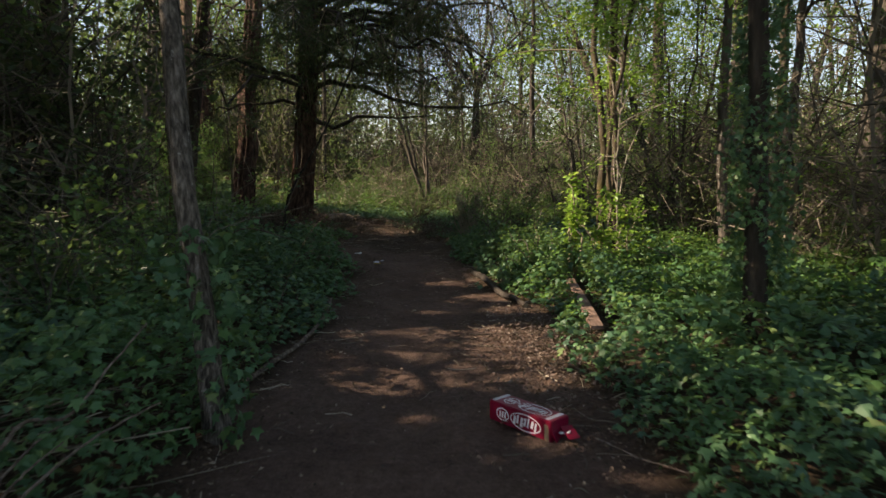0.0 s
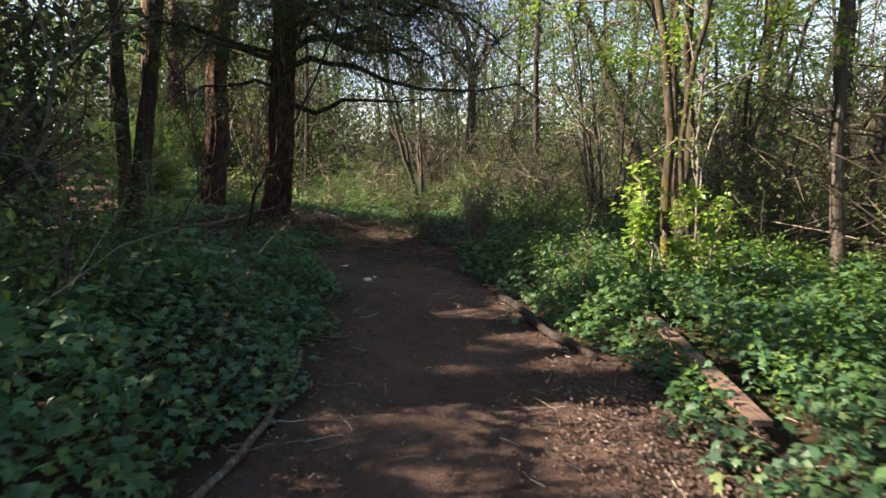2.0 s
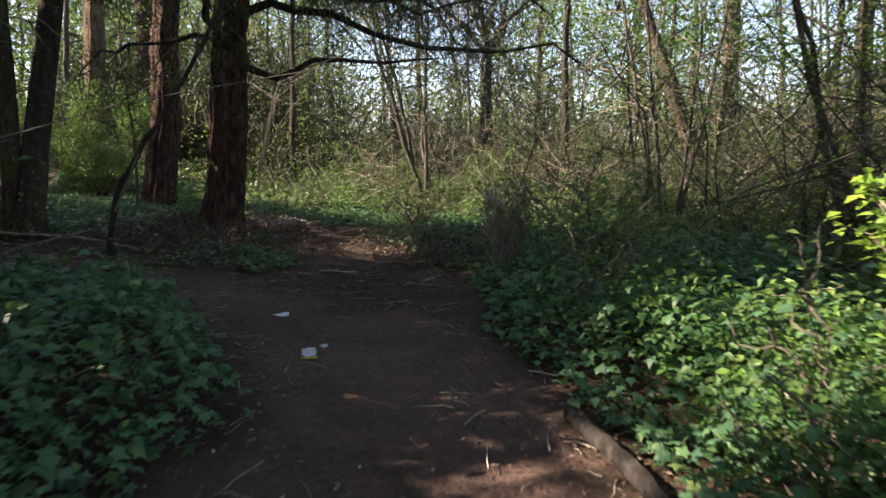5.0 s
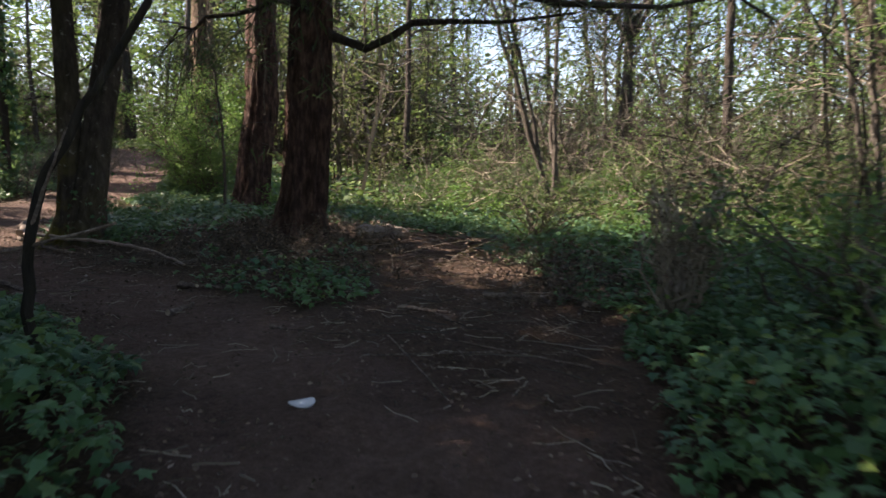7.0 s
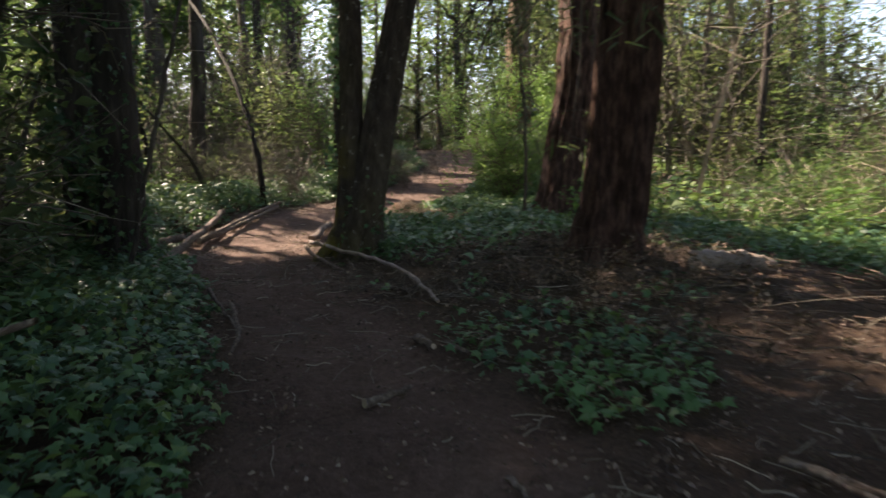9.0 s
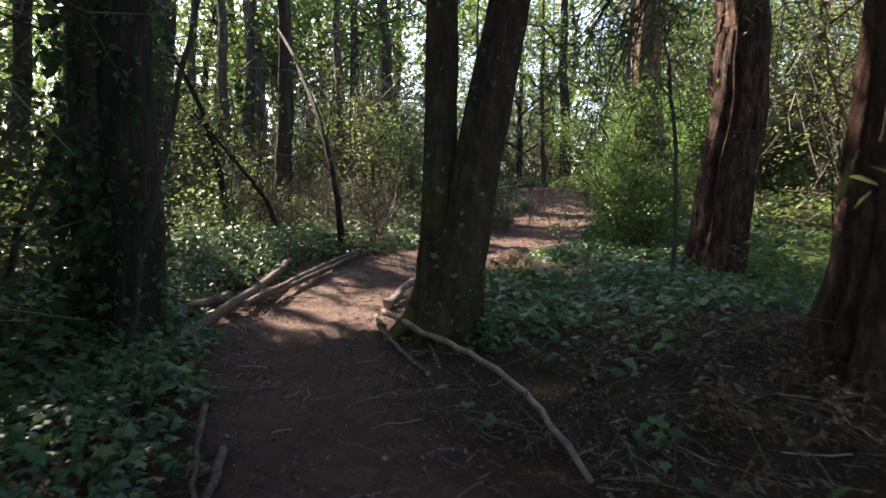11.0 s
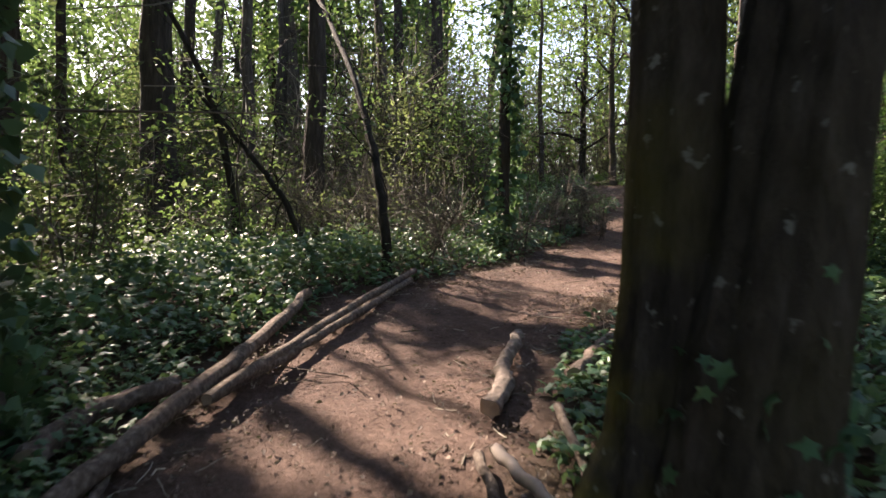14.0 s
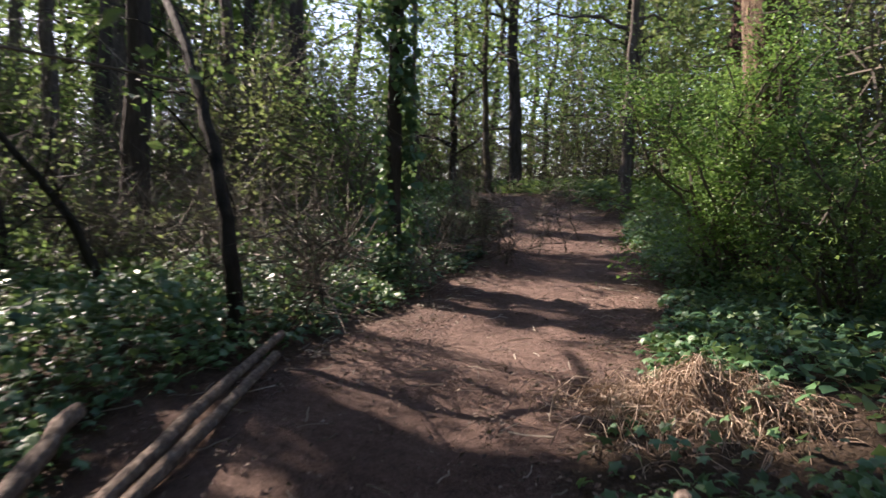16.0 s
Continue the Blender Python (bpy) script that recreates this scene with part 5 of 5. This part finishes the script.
GLADE_STICKS = ((((-1.17, 10.27, 0.03), (-0.69, 9.46, 0.02)), 0.009), (((-1.22, 10.92, 0.03), (-1.09, 10.87, 0.03), (-0.95, 10.75, 0.03), (-0.86, 10.61, 0.03)), 0.0125), (((-0.8, 11.4, 0.03), (-0.4, 11.35, 0.04)), 0.03), (((-7.65, 12.93, 0.015), (-7.3, 13.11, 0.015)), 0.008), (((-6.2, 13.4, 0.1), (-5.7, 13.0, 0.04), (-4.8, 12.4, 0.03)), 0.02), (((-0.4, 10.2, 0.02), (-1.2, 9.9, 0.03)), 0.009), (((-0.1, 10.0, 0.02), (-0.9, 10.3, 0.03)), 0.008), (((0.2, 4.7, 0.015), (0.75, 4.75, 0.02)), 0.009))
for pts, rr in BEND_STICKS + GLADE_STICKS:
    log_thing("fallen_stick", "weathered fallen stick on the dirt", pts, rr if rr > 0.011 else rr * 0.65, rr * 0.5, M_LOG, "stick", seed=int(rr * 9000), k=8)
LEANING_STEMS = ((((-1.5, 1.6, 0.2), (-1.36, 1.86, 0.37), (-1.36, 1.98, 0.43), (-1.32, 2.12, 0.36), (-1.31, 2.25, 0.4), (-1.3, 2.42, 0.48), (-1.27, 2.66, 0.58)), 0.0085), (((-1.25, 1.5, 0.22), (-1.21, 1.71, 0.29), (-1.2, 1.96, 0.32), (-1.17, 2.15, 0.33), (-1.09, 2.36, 0.34)), 0.007),
                 (((-1.32, 1.55, 0.25), (-1.3, 1.77, 0.32), (-1.31, 1.95, 0.36), (-1.31, 2.07, 0.36)), 0.007), (((-1.26, 1.5, 0.26), (-1.24, 1.69, 0.31), (-1.25, 1.81, 0.33), (-1.22, 1.95, 0.36)), 0.006))
UPRIGHT_STEMS = ((((-1.25, 4.68, 0.2), (-1.12, 4.6, 0.52), (-1.02, 4.53, 0.7), (-0.9, 4.42, 0.87), (-0.76, 4.28, 0.97)), 0.003), (((-2.95, 8.7, 0.4), (-2.6, 8.95, 0.55), (-2.3, 9.1, 0.62), (-1.95, 9.2, 0.72)), 0.012), (((-2.3, 9.1, 0.56), (-2.18, 9.11, 0.85), (-2.08, 9.13, 1.08)), 0.009), (((-2.6, 6.2, 0.3), (-1.9, 6.0, 0.75), (-1.4, 5.9, 0.6)), 0.009), (((3.2, 7.25, 0.1), (3.22, 7.25, 0.7), (3.2, 7.3, 1.3)), 0.016), (((0.7, 2.78, 0.02), (0.82, 2.55, 0.03), (0.95, 2.4, 0.05), (1.1, 2.25, 0.04), (1.4, 2.05, 0.05)), 0.0055), (((2.7, 6.4, 0.3), (2.2, 6.9, 0.45)), 0.012))
for pts, rr in LEANING_STEMS + UPRIGHT_STEMS:
    log_thing("dead_stem", "pale dead stem rising out of the undergrowth", pts, rr, rr * 0.45, M_LOG, "stick", seed=int(rr * 7000), k=7, ends=False)


def plank():
    a, b = Vector((1.09, 4.38, gz(1.1, 4.3) + 0.15)), Vector((1.27, 6.25, gz(1.3, 6.3) + 0.18))
    bm = bmesh.new()
    n = 16
    rings = []
    rr = random.Random(3)
    for i in range(n + 1):
        c = a.lerp(b, i / n)
        w = 0.046 + rr.uniform(-0.004, 0.004)
        rings.append([bm.verts.new((c.x + sx * w, c.y + rr.uniform(-0.004, 0.004), c.z + sz * 0.014 + rr.uniform(-0.003, 0.003))) for sx, sz in ((-1, -1), (1, -1), (1, 1), (-1, 1))])
    for p, q in zip(rings, rings[1:]):
        for j in range(4):
            bm.faces.new((p[j], p[(j + 1) % 4], q[(j + 1) % 4], q[j]))
    bm.faces.new(rings[0][::-1])
    bm.faces.new(rings[-1])
    bmesh.ops.bevel(bm, geom=[e for e in bm.edges if len(e.link_faces) == 2 and e.calc_face_angle(0) > 1.0], offset=0.004, segments=1, affect="EDGES")
    tagged(part("plank", bm, M_PLANK), "weathered reddish plank lying on the ivy", "plank")


plank()


def straw_pile():
    r = np.random.default_rng(5)
    n = 3800
    a, d = r.uniform(0, 6.283, n), np.minimum(np.abs(r.normal(0, 0.23, n)), 0.62)
    x, y = -7.02 + np.cos(a) * d * (1 + 0.3 * np.sin(a * 2)), 15.42 + np.sin(a) * d * 1.1
    z = ground_z(x, y) + 0.03 + 0.12 * np.exp(-(d / 0.3) ** 2) * (1 + 0.6 * np.sin(a * 3 + 1)) * r.uniform(0.1, 1, n)
    L, b = r.uniform(0.05, 0.26, n), r.uniform(0, 6.283, n)
    t = np.linspace(-0.5, 0.5, 4)
    arc = r.uniform(-0.05, 0.1, n)[:, None] * (0.25 - t ** 2) * 4
    P = np.stack([x[:, None] + np.cos(b)[:, None] * L[:, None] * t, y[:, None] + np.sin(b)[:, None] * L[:, None] * t, z[:, None] + arc + r.normal(0, 0.12, n)[:, None] * L[:, None] * t], 2)
    P[..., 2] = np.maximum(P[..., 2], ground_z(P[..., 0], P[..., 1]) + 0.01)
    tagged(arr_part("dry_grass_pile", tubes(P, np.broadcast_to(r.uniform(0.001, 0.0027, (n, 1)), (n, 4)), 3), M_STRAW), "heap of dry brown grass and stalks by the path", "dry grass", kind="stuff")


straw_pile()


def stalks(name, label, n, cx, cy, sx, sy, way, spread, L0, L1, rad, heap, mat, seed):
    """Dead stalks and branches lying about."""
    r = np.random.default_rng(seed)
    x, y = r.normal(cx, sx, n), r.normal(cy, sy, n)
    a, L = r.normal(way, spread, n), r.uniform(L0, L1, n)
    t = np.linspace(-0.5, 0.5, 6)
    X = x[:, None] + np.cos(a)[:, None] * L[:, None] * t
    Y = y[:, None] + np.sin(a)[:, None] * L[:, None] * t
    near = np.exp(-((x - cx) / sx) ** 2 / 2 - ((y - cy) / sy) ** 2 / 2)
    Z = ground_z(X, Y) + 0.02 + heap * (near * r.uniform(0, 1, n))[:, None] + np.abs(np.cumsum(r.normal(0, 0.008, (n, 6)), 1))
    P = np.stack([X, Y, Z], 2)
    P[..., :2] += np.cumsum(r.normal(0, 0.012, (n, 6, 2)), 1)
    R = rad * r.uniform(0.4, 1.3, n)[:, None] * np.linspace(1, 0.5, 6)[None]
    tagged(arr_part(name, tubes(P, R, 4), mat), label, "dead branches", kind="stuff")


stalks("dead_stalks", "long dead stalks lying across the clearing", 30, -0.6, 10.4, 0.6, 0.5, 2.8, 0.7, 0.12, 0.5, 0.004, 0.02, M_TWIG, 21)
stalks("branch_pile", "heap of reddish dead branches in the clearing", 260, -1.5, 13.5, 0.6, 0.45, 2.6, 1.2, 0.1, 0.45, 0.005, 0.16, M_DEAD, 22)
stalks("dead_stalks", "dead stalks and twigs on the litter bank", 220, -3.0, 12.6, 1.1, 0.7, 2.4, 1.2, 0.1, 0.45, 0.0035, 0.05, M_TWIG, 23)
stalks("dead_stalks", "pale dead stalks caught in the undergrowth", 60, -2.0, 2.3, 0.4, 0.4, 0.6, 0.4, 0.4, 1.1, 0.006, 0.35, M_PALETWIG, 24)


# ---- rubbish ----
def gloss_mat(name, col, rough=0.35):
    return plain_mat(name, ((0.3, tuple(c * 0.85 for c in col)), (0.7, col)), 30, rough, 0.15, 0.002)


M_CARTON = gloss_mat("red_carton", (0.22, 0.006, 0.03))
M_WHITE = gloss_mat("white_print", (0.75, 0.75, 0.78))
M_SILVER = gloss_mat("grey_print", (0.5, 0.5, 0.55))
M_CARDBOARD = gloss_mat("brown_cardboard", (0.3, 0.2, 0.12), 0.8)
M_PAPER = gloss_mat("white_paper", (0.93, 0.93, 0.95), 0.6)
M_YELLOW = gloss_mat("yellow_print", (0.6, 0.45, 0.05), 0.5)


def slab(x0, x1, y0, y1, z0, z1, bev=0.0):
    bm = bmesh.new()
    bmesh.ops.create_cube(bm, size=1)
    for v in bm.verts:
        v.co = Vector((x0 + (v.co.x + 0.5) * (x1 - x0), y0 + (v.co.y + 0.5) * (y1 - y0), z0 + (v.co.z + 0.5) * (z1 - z0)))
    if bev:
        bmesh.ops.bevel(bm, geom=bm.edges[:], offset=bev, segments=2, affect="EDGES")
    return bm


def oval_ring(cx, cy, a, b, w, turn):
    """A flat oval ring on the plane given by turn."""
    bm = bmesh.new()
    n = 28
    o, i = [], []
    for k in range(n):
        c, s = math.cos(k * 6.28319 / n), math.sin(k * 6.28319 / n)
        o.append(bm.verts.new(turn @ Vector((cx + a * c, cy + b * s, 0))))
        i.append(bm.verts.new(turn @ Vector((cx + (a - w) * c, cy + (b - w) * s, 0))))
    for k in range(n):
        bm.faces.new((o[k], o[(k + 1) % n], i[(k + 1) % n], i[k]))
    return bm


def bar_sheet(rects, turn):
    bm = bmesh.new()
    for x0, x1, y0, y1, sk in rects:
        bm.faces.new([bm.verts.new(turn @ Vector(p)) for p in ((x0, y0, 0), (x1, y0, 0), (x1 + sk, y1, 0), (x0 + sk, y1, 0))])
    return bm


def drink_carton():
    L, W, H = 0.40, 0.132, 0.1
    root = thing("drink_carton", (0.415, 2.99, 0), "torn dark red drink carton with white printed ovals", "carton")
    root.rotation_euler = (0, 0, math.atan2(2.76 - 3.05, 0.5 - 0.25))
    root.location.z = gz(0.415, 2.99) - 0.012
    bm = slab(-L / 2, L / 2, -W / 2, W / 2, 0, H, 0.004)
    body = part("body", bm, M_CARTON, root)
    top = Matrix.Translation((0, 0, H + 0.002))
    front = Matrix.Translation((0, -W / 2 - 0.002, H / 2)) @ Matrix.Rotation(radians(90), 4, "X")
    for turn, hh in ((top, 0.052), (front, 0.043)):
        part("oval", oval_ring(-0.105, 0, 0.042, hh * 0.75, 0.006, turn), M_WHITE, body, "white printed ring")
        part("oval", oval_ring(0.045, 0, 0.098, hh, 0.006, turn), M_WHITE, body, "white printed ring")
        part("emblem", bar_sheet([(-0.128 + 0.017 * k, -0.118 + 0.017 * k, -0.016, 0.016, 0.004) for k in range(3)], turn), M_WHITE, body, "pale printed mark")
        part("lettering", bar_sheet([(-0.036 + 0.0225 * k, -0.036 + 0.0225 * k + (0.016, 0.012, 0.017, 0.015, 0.011, 0.016, 0.012)[k], (-0.028, -0.016, -0.03, -0.018, -0.02, -0.016, -0.026)[k], (0.018, 0.026, 0.02, 0.022, 0.028, 0.02, 0.016)[k], 0.007) for k in range(7)], turn), M_WHITE, body, "bold white print")
    part("stripe", bar_sheet([(-0.19, -0.165, -0.058, 0.058, 0)], top), M_SILVER, body, "pale grey end stripe")
    part("stripe", bar_sheet([(0.155, 0.18, -0.058, 0.058, 0)], top), M_SILVER, body, "pale grey end stripe")
    part("torn_patch", bar_sheet([(0.165, 0.192, -0.05, 0.03, -0.006)], front), M_CARDBOARD, body, "torn brown cardboard edge")
    for y0, z0, a, m in ((-0.06, 0.0, 25, M_CARTON), (0.0, 0.01, -18, M_CARTON)):
        f = part("flap", slab(0, 0.085, 0, 0.06, 0, 0.004), m, root, "bent carton flap")
        f.location, f.rotation_euler = (L / 2, y0, H * 0.5 + z0), (0, radians(40 + a), radians(a))
    f = part("flap", slab(0, 0.05, 0, 0.03, 0, 0.004), M_WHITE, root, "bent white carton flap")
    f.location, f.rotation_euler = (L / 2 + 0.01, -0.02, H * 0.35), (0, radians(-15), radians(20))


drink_carton()


def scrap(name, label, x, y, w, h, turn, seed, extra=None):
    """A crumpled bit of paper on the dirt."""
    r = random.Random(seed)
    bm = bmesh.new()
    nx, ny = 7, 7
    g = [[bm.verts.new(((i / (nx - 1) - 0.5) * w * (1 + r.uniform(-0.12, 0.12)), (j / (ny - 1) - 0.5) * h * (1 + r.uniform(-0.12, 0.12)), 0.012 + r.uniform(0, 0.014))) for i in range(nx)] for j in range(ny)]
    for j in range(ny - 1):
        for i in range(nx - 1):
            bm.faces.new((g[j][i], g[j][i + 1], g[j + 1][i + 1], g[j + 1][i]))
    bmesh.ops.solidify(bm, geom=bm.faces[:], thickness=0.0015)
    ob = tagged(part(name, bm, M_PAPER, smooth=True), label, "litter")
    ob.location, ob.rotation_euler = (x, y, gz(x, y) - 0.008), (0, 0, radians(turn))
    if extra:
        part("printed_edge", slab(-w / 2, w / 2, -h / 2 - 0.001, -h / 2 + 0.004, 0.01, 0.02), M_YELLOW, ob, "yellow printed edge")
    return ob


scrap("paper_scrap", "crumpled white paper wrapper on the dirt path", -0.9, 8.5, 0.085, 0.2, 12, 1, True)
scrap("paper_scrap", "small torn corner of white paper", -0.84, 8.62, 0.04, 0.05, 40, 3)


def flat_lid(x, y, a, b, turn, seed):
    """A thin round lid, slightly buckled, with a raised rim."""
    r = random.Random(seed)
    bm = bmesh.new()
    n = 24
    rings = []
    for k, z in ((1.0, 0.004), (0.97, 0.009), (0.85, 0.006), (0.4, 0.008)):
        rings.append([bm.verts.new((a * k * math.cos(i * 2 * math.pi / n), b * k * math.sin(i * 2 * math.pi / n), z + 0.006 * math.sin(2 * i * 2 * math.pi / n + 1) * k + r.uniform(0, 0.001))) for i in range(n)])
    for p, q in zip(rings, rings[1:]):
        for i in range(n):
            bm.faces.new((p[i], p[(i + 1) % n], q[(i + 1) % n], q[i]))
    bm.faces.new(rings[-1])
    bmesh.ops.solidify(bm, geom=bm.faces[:], thickness=0.001)
    ob = tagged(part("flat_lid", bm, M_PAPER, smooth=True), "small round white paper lid on the dirt", "litter")
    ob.location, ob.rotation_euler = (x, y, gz(x, y) + 0.004), (0, 0, radians(turn))


flat_lid(-1.26, 9.33, 0.055, 0.048, 30, 2)
